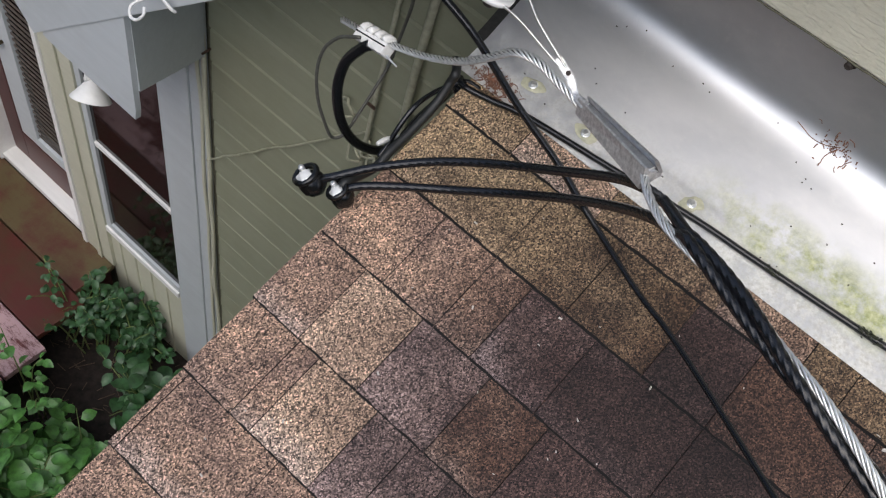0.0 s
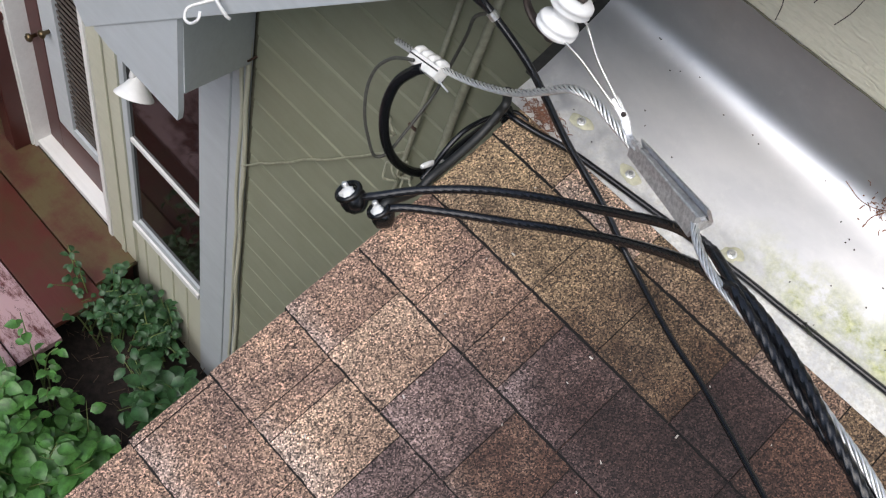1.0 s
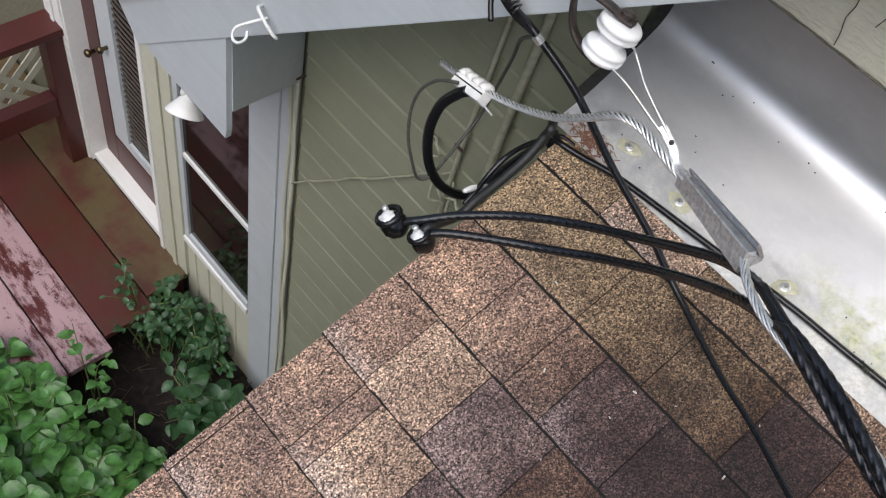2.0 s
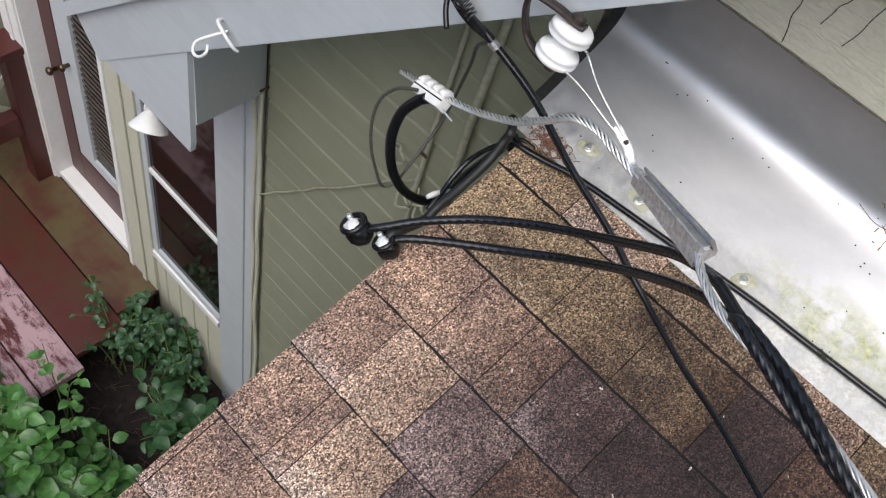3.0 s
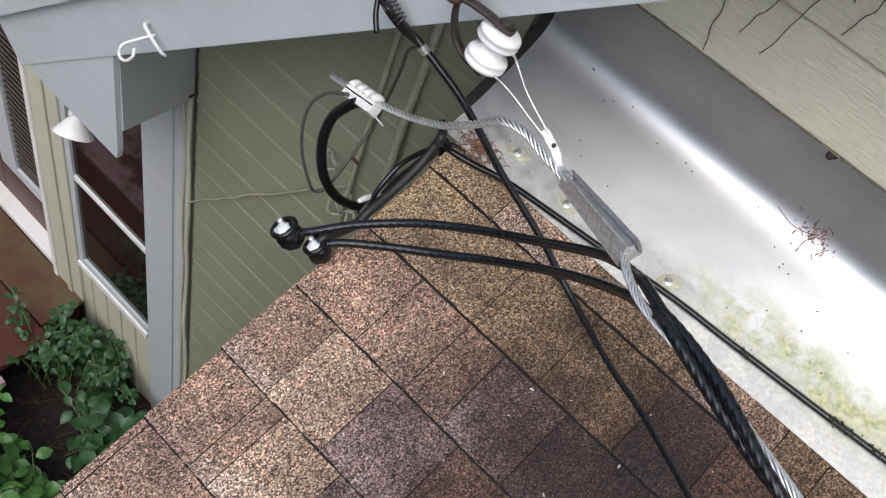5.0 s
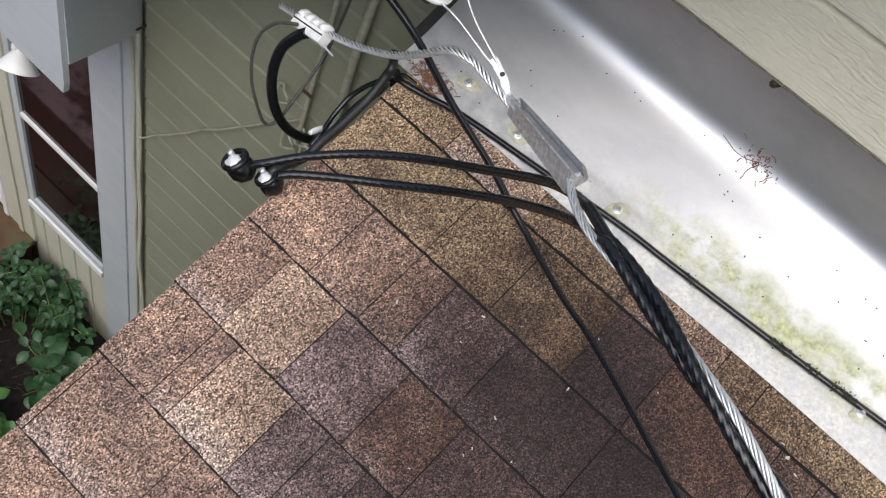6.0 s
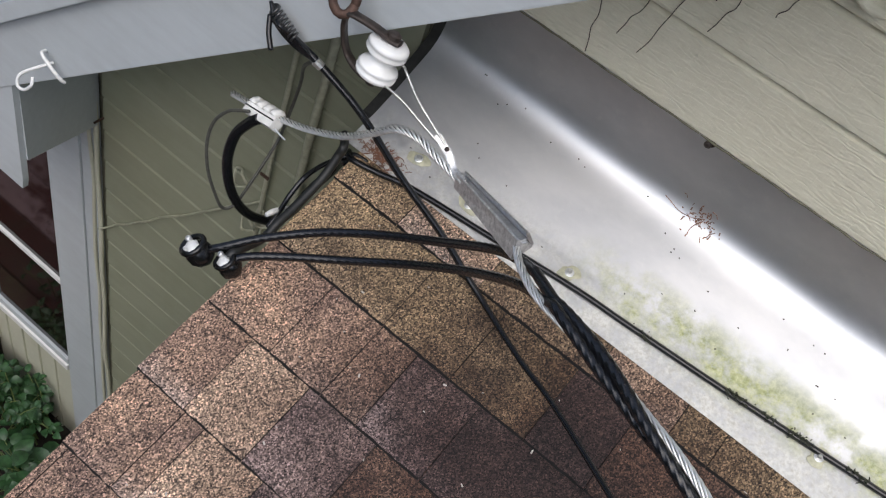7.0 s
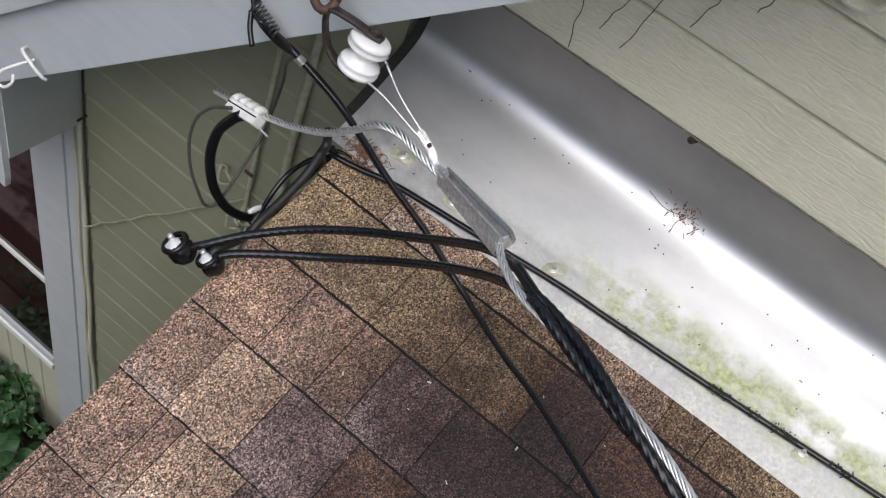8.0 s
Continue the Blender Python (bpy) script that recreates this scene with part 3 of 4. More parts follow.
part("staple", tube(bmesh.new(), smooth_path([(-0.666, -0.301, -0.263), (-0.654, -0.318, -0.253), (-0.628, -0.322, -0.263), (-0.610, -0.316, -0.285), (-0.606, -0.308, -0.297)]), 0.0037, 8), WHITE, holder, smooth=True)

# ---- insulator, clevis, eye ----
SPOOL = Vector((0.071, -0.330, 0.270))
AXIS = Vector((0.069, 0.265, 0.959)).normalized()
spool_m = Matrix.Translation(SPOOL) @ AXIS.to_track_quat("Z", "Y").to_matrix().to_4x4()
insulator = thing("insulator", SPOOL, "white porcelain spool insulator held by the rusty clevis", "insulator")
part("spool", lathe(bmesh.new(), [(0.010, -0.027), (0.024, -0.027), (0.0275, -0.024), (0.0285, -0.019), (0.0240, -0.0165), (0.0285, -0.013), (0.026, -0.009), (0.017, -0.004), (0.0155, 0.0), (0.017, 0.004), (0.026, 0.009), (0.0285, 0.013), (0.0240, 0.0165), (0.0285, 0.019), (0.0275, 0.024), (0.024, 0.027), (0.010, 0.027)], spool_m, 40), PORCELAIN, insulator, smooth=True)

clevis = thing("clevis", SPOOL, "dark weathered iron clevis with bolt through the insulator", "bracket")


def strap(bm, points, width, thick, up):
    path = smooth_path(points, 6)
    rings = []
    for p, (t, _, _) in zip(path, frames_along(path)):
        side = (up - t * up.dot(t)).normalized()
        out = t.cross(side)
        rings.append([bm.verts.new(p + side * a * width / 2 + out * b * thick / 2) for a, b in ((-1, -0.6), (-0.7, -1), (0.7, -1), (1, -0.6), (1, 0.6), (0.7, 1), (-0.7, 1), (-1, 0.6))])
    for a, b in zip(rings, rings[1:]):
        for k in range(8):
            bm.faces.new((a[k], a[(k + 1) % 8], b[(k + 1) % 8], b[k]))
    bm.faces.new(rings[0][::-1])
    bm.faces.new(rings[-1])
    return bm


top, low = SPOOL + AXIS * 0.030, SPOOL - AXIS * 0.030
side = Vector((0.05, 0.02, 0)).normalized().cross(AXIS)
part("arm", strap(bmesh.new(), [top + Vector((0.012, 0.003, 0)), top, top + Vector((-0.020, -0.012, 0.012)), (0.028, -0.345, 0.318), (0.012, -0.342, 0.312)], 0.017, 0.0065, side), IRON, clevis, smooth=True)
part("arm", strap(bmesh.new(), [(0.012, -0.342, 0.314), (0.010, -0.340, 0.285), (0.022, -0.338, 0.250), low + Vector((-0.015, -0.004, -0.002)), low + Vector((0.010, 0, 0))], 0.017, 0.0065, side), IRON, clevis, smooth=True)
part("bolt", lathe(bmesh.new(), [(0.007, -0.04), (0.007, 0.033), (0.0095, 0.0335), (0.0095, 0.039), (0.006, 0.0415)], spool_m, 12), IRON, clevis)
eye = thing("eye_screw", (-0.01, BARGE_Y, 0.32), "rusted iron eye screwed into the barge board", "hook")
ring = [Vector((-0.002, -0.335, 0.328)) + Vector((0.7, -0.1, -0.15)) * 0.028 * math.cos(a) + Vector((0.15, -0.62, -0.6)) * 0.028 * math.sin(a) for a in np.linspace(0, math.tau, 17)]
part("ring", tube(bmesh.new(), ring, 0.0062, 10), RUST, eye, smooth=True)
part("shank", tube(bmesh.new(), [Vector((-0.012, -0.322, 0.338)), Vector((-0.014, -0.29, 0.345))], 0.007, 10), RUST, eye, smooth=True)

# ---- wedge clamp and bail ----
clamp = thing("wedge_clamp", (0.30, -0.39, 0.23), "grey metal wedge clamp gripping the bare neutral wire", "clamp")
c0, c1 = Vector((0.236, -0.352, 0.2045)), Vector((0.369, -0.432, 0.260))
run = (c1 - c0).normalized()
EYEWARD = Vector((0.284, -0.547, 0.788))
wide = run.cross(EYEWARD).normalized()
face = wide.cross(run)
galv = plain("galvanised_steel", (0.62, 0.62, 0.61), 0.4, 0.7, 150, 0.35, 0.25)


def channel(bm, w0, w1, a, b, section):
    """A tapering channel; the section's points are shares of its width and heights toward the open side."""
    ends = []
    for s, w in ((a, w0), (b, w1)):
        ends.append([bm.verts.new(c0 + run * s + wide * u * w + face * v) for u, v in section])
    n = len(section)
    for k in range(n):
        bm.faces.new((ends[0][k], ends[0][(k + 1) % n], ends[1][(k + 1) % n], ends[1][k]))
    bm.faces.new(ends[0][::-1])
    bm.faces.new(ends[1])
    edges = [e for e in bm.edges if e.verts[0] in ends[0] and e.verts[1] in ends[1] or e.verts[1] in ends[0] and e.verts[0] in ends[1]]
    bmesh.ops.bevel(bm, geom=edges, offset=0.0007, segments=2, affect="EDGES")
    return bm


long = (c1 - c0).length
bright = plain("bright_aluminium", (0.66, 0.66, 0.66), 0.35, 0.9, 120, 0.2, 0.1)
part("body", channel(bmesh.new(), 0.022, 0.032, 0.0, long, [(0.52, -0.016), (0.54, -0.013), (0.02, 0.006), (-0.04, 0.006), (-0.08, -0.003), (-0.30, -0.006), (-0.42, -0.016)]), galv, clamp)
part("keeper", channel(bmesh.new(), 0.022, 0.032, -0.006, long * 0.97, [(-0.09, -0.001), (-0.09, -0.0035), (-0.36, -0.0065), (-0.36, -0.004)]), bright, clamp)
part("flange", channel(bmesh.new(), 0.022, 0.032, 0.006, long * 0.985, [(-0.37, 0.003), (-0.40, 0.006), (-0.50, 0.005), (-0.52, 0.001), (-0.50, -0.016), (-0.38, -0.016)]), bright, clamp)
part("tongue", strap(bmesh.new(), [c0 + run * 0.014, c0 - run * 0.010 + face * 0.002, (0.208, -0.337, 0.210), (0.196, -0.334, 0.214), (0.180, -0.331, 0.220)], 0.0115, 0.003, wide), galv, clamp)
# dark pin standing in for the dark hole in the tongue
part("rivet", lathe(bmesh.new(), [(0.0032, 0.0), (0.0032, 0.003), (0.0018, 0.004)], Matrix.Translation(Vector((0.203, -0.3355, 0.2125)) + face * 0.001) @ face.to_track_quat("Z", "Y").to_matrix().to_4x4(), 10), IRON, clamp)
for path in ([(0.060, -0.338, 0.262), (0.075, -0.352, 0.260), (0.118, -0.339, 0.240), (0.160, -0.337, 0.224), (0.192, -0.336, 0.213)], [(0.098, -0.316, 0.268), (0.112, -0.322, 0.262), (0.136, -0.325, 0.243), (0.180, -0.331, 0.223), (0.202, -0.333, 0.212)], [(0.060, -0.338, 0.262), (0.055, -0.322, 0.266), (0.070, -0.312, 0.271), (0.098, -0.316, 0.268)]):
    part("bail_wire", tube(bmesh.new(), smooth_path(path), 0.0018, 8), WIRE, clamp, smooth=True)

# ---- service cables ----
neutral_line = smooth_path([(-0.234, -0.255, -0.070), (-0.176, -0.273, -0.039), (-0.106, -0.284, -0.009), (-0.042, -0.294, 0.025), (0.028, -0.309, 0.078), (0.080, -0.326, 0.137), (0.123, -0.337, 0.189), (0.161, -0.341, 0.204), (0.193, -0.347, 0.203), c0 + run * 0.004 - face * 0.009 + wide * 0.001, c0 + run * 0.05 - face * 0.009], 12)
service = thing("service_cable", (0.37, -0.44, 0.25), "service drop of two black insulated wires round a bare strand", "cable")
for k in range(5):
    part("strand", twisted(bmesh.new(), neutral_line, 0.0043, 0.00185, 5, 0.05, 7, [j for j in range(5) if j != k]), STRAND, service, "bare twisted aluminium strand", True)
# black tube inside, so the gaps between the strands look shaded
part("core", tube(bmesh.new(), neutral_line, 0.0030, 7), RUBBER, service, "black core tube that paints the shaded gaps between the strands", True)
tail = [Vector((-0.10, -0.302, -0.016)), Vector((-0.088, -0.305, -0.016)), Vector((-0.074, -0.307, -0.016))]
part("stray_wire", tube(bmesh.new(), tail, 0.0016, 6), STRAND, service)
out_line = smooth_path([c1 - run * 0.014 - face * 0.009, (0.417, -0.472, 0.267), (0.466, -0.499, 0.282), (0.513, -0.516, 0.286), (0.557, -0.534, 0.290), (0.600, -0.553, 0.292), (0.641, -0.568, 0.293), (0.706, -0.589, 0.287), (0.802, -0.617, 0.270), (0.95, -0.66, 0.245)], 28)
fr = frames_along(out_line)


def lay(turns_at, radius, count=3):
    """Lines of the wires that wind round each other along the span."""
    lines, s = [[] for _ in range(count)], 0.0
    for i, (p, (t, u, v)) in enumerate(zip(out_line, fr)):
        if i:
            s += (p - out_line[i - 1]).length
        for k in range(count):
            a = turns_at + k * math.tau / count + s / 0.45 * math.tau
            lines[k].append(p + (u * math.cos(a) + v * math.sin(a)) * radius * min(1.0, 0.4 + s / 0.06))
    return lines


wires = lay(1.95, 0.0073)
# black again, to put shade into this strand's gaps
part("core", tube(bmesh.new(), wires[0], 0.0026, 7), RUBBER, service, "black core tube that paints the shaded gaps between the strands", True)
for k in range(6):
    part("strand", twisted(bmesh.new(), wires[0], 0.0036, 0.0016, 6, 0.07, 7, [j for j in range(6) if j != k]), STRAND, service, "bare twisted aluminium strand", True)


def ribbed(line, radius):
    """An insulated wire whose jacket shows the lay of its strands."""
    bm, rings, run_s = bmesh.new(), [], 0.0
    for i, (p, (t, u, v)) in enumerate(zip(line, frames_along(line))):
        if i:
            run_s += (p - line[i - 1]).length
        ring = []
        for k in range(28):
            a = k * math.tau / 28
            r = radius * (0.95 + min(0.055, 0.012 + run_s * 0.16) * math.cos(6 * (a - run_s / 0.085 * math.tau)))
            ring.append(bm.verts.new(p + (u * math.cos(a) + v * math.sin(a)) * r))
        rings.append(ring)
    for a, b in zip(rings, rings[1:]):
        for k in range(28):
            bm.faces.new((a[k], a[(k + 1) % 28], b[(k + 1) % 28], b[k]))
    bm.faces.new(rings[0][::-1])
    bm.faces.new(rings[-1])
    return bm


pair_a = smooth_path([(-0.047, -0.496, -0.112), (-0.025, -0.478, -0.096), (0.015, -0.438, -0.070), (0.079, -0.390, -0.035), (0.154, -0.361, 0.009), (0.236, -0.357, 0.071), (0.324, -0.381, 0.162), (0.369, -0.419, 0.222), (0.405, -0.451, 0.259)], 30)
pair_b = smooth_path([(-0.007, -0.490, -0.108), (0.014, -0.467, -0.092), (0.068, -0.429, -0.073), (0.140, -0.390, -0.044), (0.217, -0.369, 0.007), (0.298, -0.378, 0.085), (0.364, -0.411, 0.165), (0.405, -0.450, 0.226), (0.43, -0.472, 0.252)], 30)
part("insulated_wire", ribbed(pair_a + [p for p in wires[1][40:]], 0.0068), BLACK, service, "glossy black insulated stranded wire", True)
part("insulated_wire", ribbed(pair_b + [p for p in wires[2][48:]], 0.0068), BLACK, service, "glossy black insulated stranded wire", True)

sleeve = thing("splice_sleeve", (-0.137, -0.287, -0.02), "white plastic splice cover clamped on the bare strand", "connector")
s0, s1 = Vector((-0.173, -0.280, -0.034)), Vector((-0.103, -0.292, -0.010))
sd = (s1 - s0).normalized()
across = sd.cross(EYEWARD).normalized()
upward = across.cross(sd)
SLEEVE_M = Matrix(((sd.x, across.x, upward.x, s0.x), (sd.y, across.y, upward.y, s0.y), (sd.z, across.z, upward.z, s0.z), (0, 0, 0, 1)))
length = (s1 - s0).length
part("cover", box(bmesh.new(), (0.0, -0.004, -0.012), (length, 0.016, 0.011), SLEEVE_M, 0.004), SLEEVE, sleeve, smooth=False)
bm = bmesh.new()
for i in range(4):
    u = 0.010 + i * (length - 0.020) / 3
    tube(bm, [SLEEVE_M @ Vector((u, y, z)) for y, z in ((-0.003, 0.010), (-0.008, 0.008), (-0.012, 0.003), (-0.013, -0.004), (-0.010, -0.010), (-0.003, -0.012))], 0.0072, 9)
part("rib", bm, SLEEVE, sleeve, "ridged upper half of the cover", True)
part("seam", tube(bmesh.new(), [SLEEVE_M @ Vector((0.001, 0.003, 0.0110)), SLEEVE_M @ Vector((length - 0.001, 0.003, 0.0110))], 0.0013, 6), RUBBER, sleeve)

for name, mid, r in (("splice", Vector((-0.053, -0.502, -0.116)), 0.021), ("splice", Vector((-0.003, -0.487, -0.115)), 0.018)):
    sp = thing(name, mid, "black mastic-wrapped wire splice with white sealant on its end", "connector", "wire splices at the roof edge")
    bm = bmesh.new()
    bmesh.ops.create_icosphere(bm, subdivisions=3, radius=1.0)
    for v in bm.verts:
        n = 1 + 0.16 * noise.noise(v.co * 2.2 + mid * 60)
        v.co = mid + (v.co.x * wide + v.co.y * run * 0.9 + v.co.z * face * 1.05) * r * n - face * r * 0.2
    part("wrap", bm, RUBBER, sp, smooth=True)
    loop = [mid + face * (r * 0.72) + (wide * math.cos(a) + run * math.sin(a)) * r * 0.86 for a in np.linspace(0, math.tau, 19)]
    part("lip", tube(bmesh.new(), loop, r * 0.24, 9), RUBBER, sp, smooth=True)
    bm = bmesh.new()
    bmesh.ops.create_icosphere(bm, subdivisions=3, radius=1.0)
    for v in bm.verts:
        n = 1 + 0.45 * noise.noise(v.co * 2.6 + mid * 91)
        v.co = mid + face * (r * 0.88) + (v.co.x * wide * 0.55 + v.co.y * run * 0.62) * r * n + v.co.z * face * r * 0.22 + run * r * 0.2 + wide * r * 0.1
    part("sealant", bm, SLEEVE, sp, smooth=True)
    part("stud", lathe(bmesh.new(), [(0.0048, 0), (0.0048, 0.006), (0.003, 0.008)], Matrix.Translation(mid + face * r * 1.0 - run * r * 0.35) @ face.to_track_quat("Z", "Y").to_matrix().to_4x4(), 10), galv, sp)

drop = thing("drop_cable", (-0.10, -0.325, 0.2), "slim black drop cable tied to the barge board", "cable")
part("upper_run", tube(bmesh.new(), smooth_path([(-0.125, -0.31, 0.215), (-0.116, -0.325, 0.207), (-0.083, -0.320, 0.193), (-0.039, -0.309, 0.171), (0.038, -0.295, 0.126), (0.125, -0.278, 0.048), (0.217, -0.266, -0.015), (0.276, -0.262, -0.060)]), 0.0056, 10), BLACK, drop, smooth=True)
part("lower_run", tube(bmesh.new(), smooth_path([(0.276, -0.262, -0.060), (0.326, -0.278, -0.068), (0.420, -0.321, -0.064), (0.492, -0.357, -0.046), (0.560, -0.400, -0.025), (0.624, -0.445, -0.002), (0.722, -0.518, 0.038), (0.9, -0.65, 0.11)]), lambda s: 0.0056 - 0.0012 * min(1, s * 4), 9), BLACK, drop, smooth=True)
for i in range(5):
    path = [Vector((-0.13 + i * 0.006, -0.318, 0.222 - i * 0.004)), Vector((-0.105 + i * 0.003, -0.332 - i * 0.002, 0.208 + i * 0.002)), Vector((-0.075, -0.326, 0.188 + i * 0.003)), Vector((-0.045, -0.312, 0.173))]
    part("strand", tube(bmesh.new(), smooth_path(path), 0.0032, 7), BLACK, drop, smooth=True)
part("tie_tail", tube(bmesh.new(), smooth_path([(-0.121, -0.327, 0.209), (-0.108, -0.341, 0.194), (-0.092, -0.351, 0.178)]), 0.004, 7), BLACK, drop, smooth=True)
coil_line = [Vector((-0.112, -0.328, 0.224)).lerp(Vector((-0.072, -0.326, 0.200)), s) for s in np.linspace(0, 1, 60)]
part("wire_coil", twisted(bmesh.new(), coil_line, 0.0072, 0.0016, 1, 0.006, 6), GUNMETAL, drop, smooth=True)
part("ferrule", tube(bmesh.new(), [Vector((-0.043, -0.312, 0.174)), Vector((-0.034, -0.308, 0.167))], 0.0072, 10), WIRE, drop)

cable("loop_cable", [(-0.136, -0.298, -0.024), (-0.150, -0.302, -0.040), (-0.175, -0.307, -0.089), (-0.180, -0.313, -0.154), (-0.170, -0.305, -0.229), (-0.161, -0.268, -0.308), (-0.148, -0.214, -0.364), (-0.131, -0.178, -0.358), (-0.117, -0.143, -0.301), (-0.083, -0.132, -0.216), (-0.044, -0.168, -0.120), (-0.015, -0.205, -0.09), (0.02, -0.19, -0.088)], 0.0092, BLACK, "thick black cable looping below the roof edge from the splice cover")
tagged(part("tape_wrap", tube(bmesh.new(), smooth_path([(-0.034, -0.376, -0.110), (-0.034, -0.354, -0.117), (-0.034, -0.320, -0.135)]), lambda s: 0.0026 + 0.0024 * math.sin(math.pi * min(1, s + 0.12)), 10), SLEEVE, smooth=True), "white tape end wound on the slim cable at the roof edge", "tape")
cable("thin_loop_wire", [(-0.155, -0.303, -0.020), (-0.172, -0.305, -0.030), (-0.196, -0.307, -0.050), (-0.216, -0.315, -0.085), (-0.218, -0.325, -0.130), (-0.206, -0.330, -0.185), (-0.190, -0.326, -0.232), (-0.176, -0.318, -0.268), (-0.166, -0.298, -0.268), (-0.164, -0.270, -0.238), (-0.170, -0.215, -0.195), (-0.172, -0.190, -0.165), (-0.162, -0.183, -0.085), (-0.138, -0.205, 0.000), (-0.108, -0.245, 0.080), (-0.045, -0.305, 0.168)], 0.0030, plain("grey_wire_jacket", (0.07, 0.07, 0.06), 0.5, 0, 120, 0.4, 0.2), "thin dark grey wire making a loop beside the splice")
SHEATH = plain("dull_black_cable_sheath", (0.012, 0.013, 0.012), 0.5, 0, 120, 0.4, 0.3)
cable("edge_cable", [(-0.010, -0.484, -0.105), (-0.008, -0.469, -0.098), (-0.008, -0.407, -0.118), (-0.008, -0.379, -0.105), (-0.008, -0.336, -0.093), (-0.008, -0.280, -0.068), (-0.008, -0.250, -0.037), (-0.008, -0.240, -0.020), (-0.030, -0.210, -0.030)], 0.0076, SHEATH, "thick dull black cable following the roof edge up to the flashing")
cable("edge_cable", [(-0.030, -0.372, -0.142), (-0.030, -0.353, -0.125), (-0.030, -0.328, -0.093), (-0.030, -0.297, -0.073), (-0.028, -0.259, -0.070), (-0.022, -0.225, -0.072), (-0.006, -0.205, -0.062), (0.02, -0.20, -0.062)], 0.0042, BLACK, "slimmer black cable arching up to the corner of the flashing")
thin = [on_roof(-0.02, 0.628, -0.004), on_roof(0.0, 0.612, 0.014), on_roof(0.05, 0.622, 0.012), on_roof(0.113, 0.636, 0.0145), on_roof(0.265, 0.653, 0.014), on_roof(0.42, 0.670, 0.0135), on_roof(0.512, 0.675, 0.0135), on_roof(0.70, 0.687, 0.0135), on_roof(0.95, 0.707, 0.014), on_roof(1.4, 0.74, 0.017)]
flat = thing("flashing_cable", thin[0], "thin black mossy cable lying along the metal flashing", "cable")
part("jacket", tube(bmesh.new(), smooth_path(thin, 12), 0.0054, 9), BLACK, flat, smooth=True)
rnd = random.Random(8)
bm = bmesh.new()
for i in range(260):
    x = rnd.choice([0.70, 0.705, 0.72, 0.80, 0.81, 0.815, 0.90, 0.92, 0.55, 0.76]) + rnd.gauss(0, 0.008)
    p = on_roof(x, 0.687 + (x - 0.70) * 0.08 + rnd.gauss(0, 0.003), 0.017 + rnd.uniform(0, 0.004))
    tube(bm, [p, p + Vector([rnd.gauss(0, 0.0022) for _ in range(3)])], 0.0010, 4)
tagged(part("moss", bm, plain("black_moss", (0.03, 0.035, 0.02), 0.9, 0, 200), flat, "dry dark moss tufts"), kind="stuff")

# ---- screws, nail, litter on the flashing ----
seal_mat = plain("yellowed_sealant", (0.50, 0.49, 0.35), 0.5, 0, 90, 0.25, 0.3)
for x, y in ((0.082, -0.145), (0.199, -0.157), (0.394, -0.145), (0.85, -0.14)):
    d = (y + 0.8) / COS
    screw = thing("screw", on_roof(x, d, 0.01), "hex-headed roofing screw with washer in yellowed sealant", "screw", "screws along the flashing")
    base = Matrix.Translation(on_roof(x, d, 0.0095)) @ ROOF_M.to_3x3().to_4x4()
    bm = bmesh.new()
    rnd = random.Random(int(x * 1000))
    spin = rnd.uniform(0, 6)
    rim = [bm.verts.new(base @ Vector(((0.017 + 0.005 * math.sin(2 * a + spin) + 0.002 * math.sin(5 * a)) * math.cos(a), (0.0145 + 0.003 * math.sin(2 * a + spin)) * math.sin(a), 0.0))) for a in np.linspace(0, math.tau, 28, endpoint=False)]
    inner = [bm.verts.new(base @ Vector((0.009 * math.cos(a), 0.009 * math.sin(a), 0.0022))) for a in np.linspace(0, math.tau, 28, endpoint=False)]
    for k in range(28):
        bm.faces.new((rim[k], rim[(k + 1) % 28], inner[(k + 1) % 28], inner[k]))
    bm.faces.new(inner)
    part("sealant", bm, seal_mat, screw)
    part("washer", lathe(bmesh.new(), [(0.0072, 0.002), (0.0078, 0.003), (0.006, 0.0042)], base, 24), STRAND, screw)
    part("head", lathe(bmesh.new(), [(0.0042, 0.004), (0.0042, 0.008), (0.0034, 0.009)], base, 6), WIRE, screw)
nail = thing("nail", (0.447, 0.01, 0.20), "dark rusty nail head with dirt at the siding's lower edge", "nail")
part("head", lathe(bmesh.new(), [(0.004, 0), (0.006, 0.004), (0.006, 0.007), (0.003, 0.009)], pose(0.447, 0.018, 0.196, 90), 12), IRON, nail)
bm = bmesh.new()
bmesh.ops.create_icosphere(bm, subdivisions=2, radius=1.0)
for v in bm.verts:
    n = 1 + 0.5 * noise.noise(v.co * 2.1)
    v.co = Vector((0.449 + v.co.x * 0.008 * n, 0.024 + v.co.y * 0.006 * n, 0.192 + v.co.z * 0.005 * n))
part("dirt", bm, SOIL, nail, "black dirt", True)

needle = plain("red_brown_litter", (0.22, 0.11, 0.07), 0.8, 0, 90, 0.5)


def litter(name, label, count, spot, spread, long):
    rnd = random.Random(count)
    bm = bmesh.new()
    for i in range(count):
        x, d = spot[0] + rnd.gauss(0, spread[0]), spot[1] + rnd.gauss(0, spread[1])
        a, l = rnd.uniform(0, math.tau), rnd.uniform(0.3, 1) * long
        lift = lambda dd: 0.0105 + max(0, dd - 0.75) ** 2 * 0.75
        pts = [on_roof(x + l * k * math.cos(a + 0.5 * k), d + l * k * math.sin(a + 0.5 * k), lift(d) + rnd.uniform(0.001, 0.004)) for k in (0, 0.5, 1)]
        tube(bm, smooth_path(pts, 3), rnd.uniform(0.0004, 0.0009), 4)
    return tagged(part(name, bm, needle), label, "litter", kind="stuff")


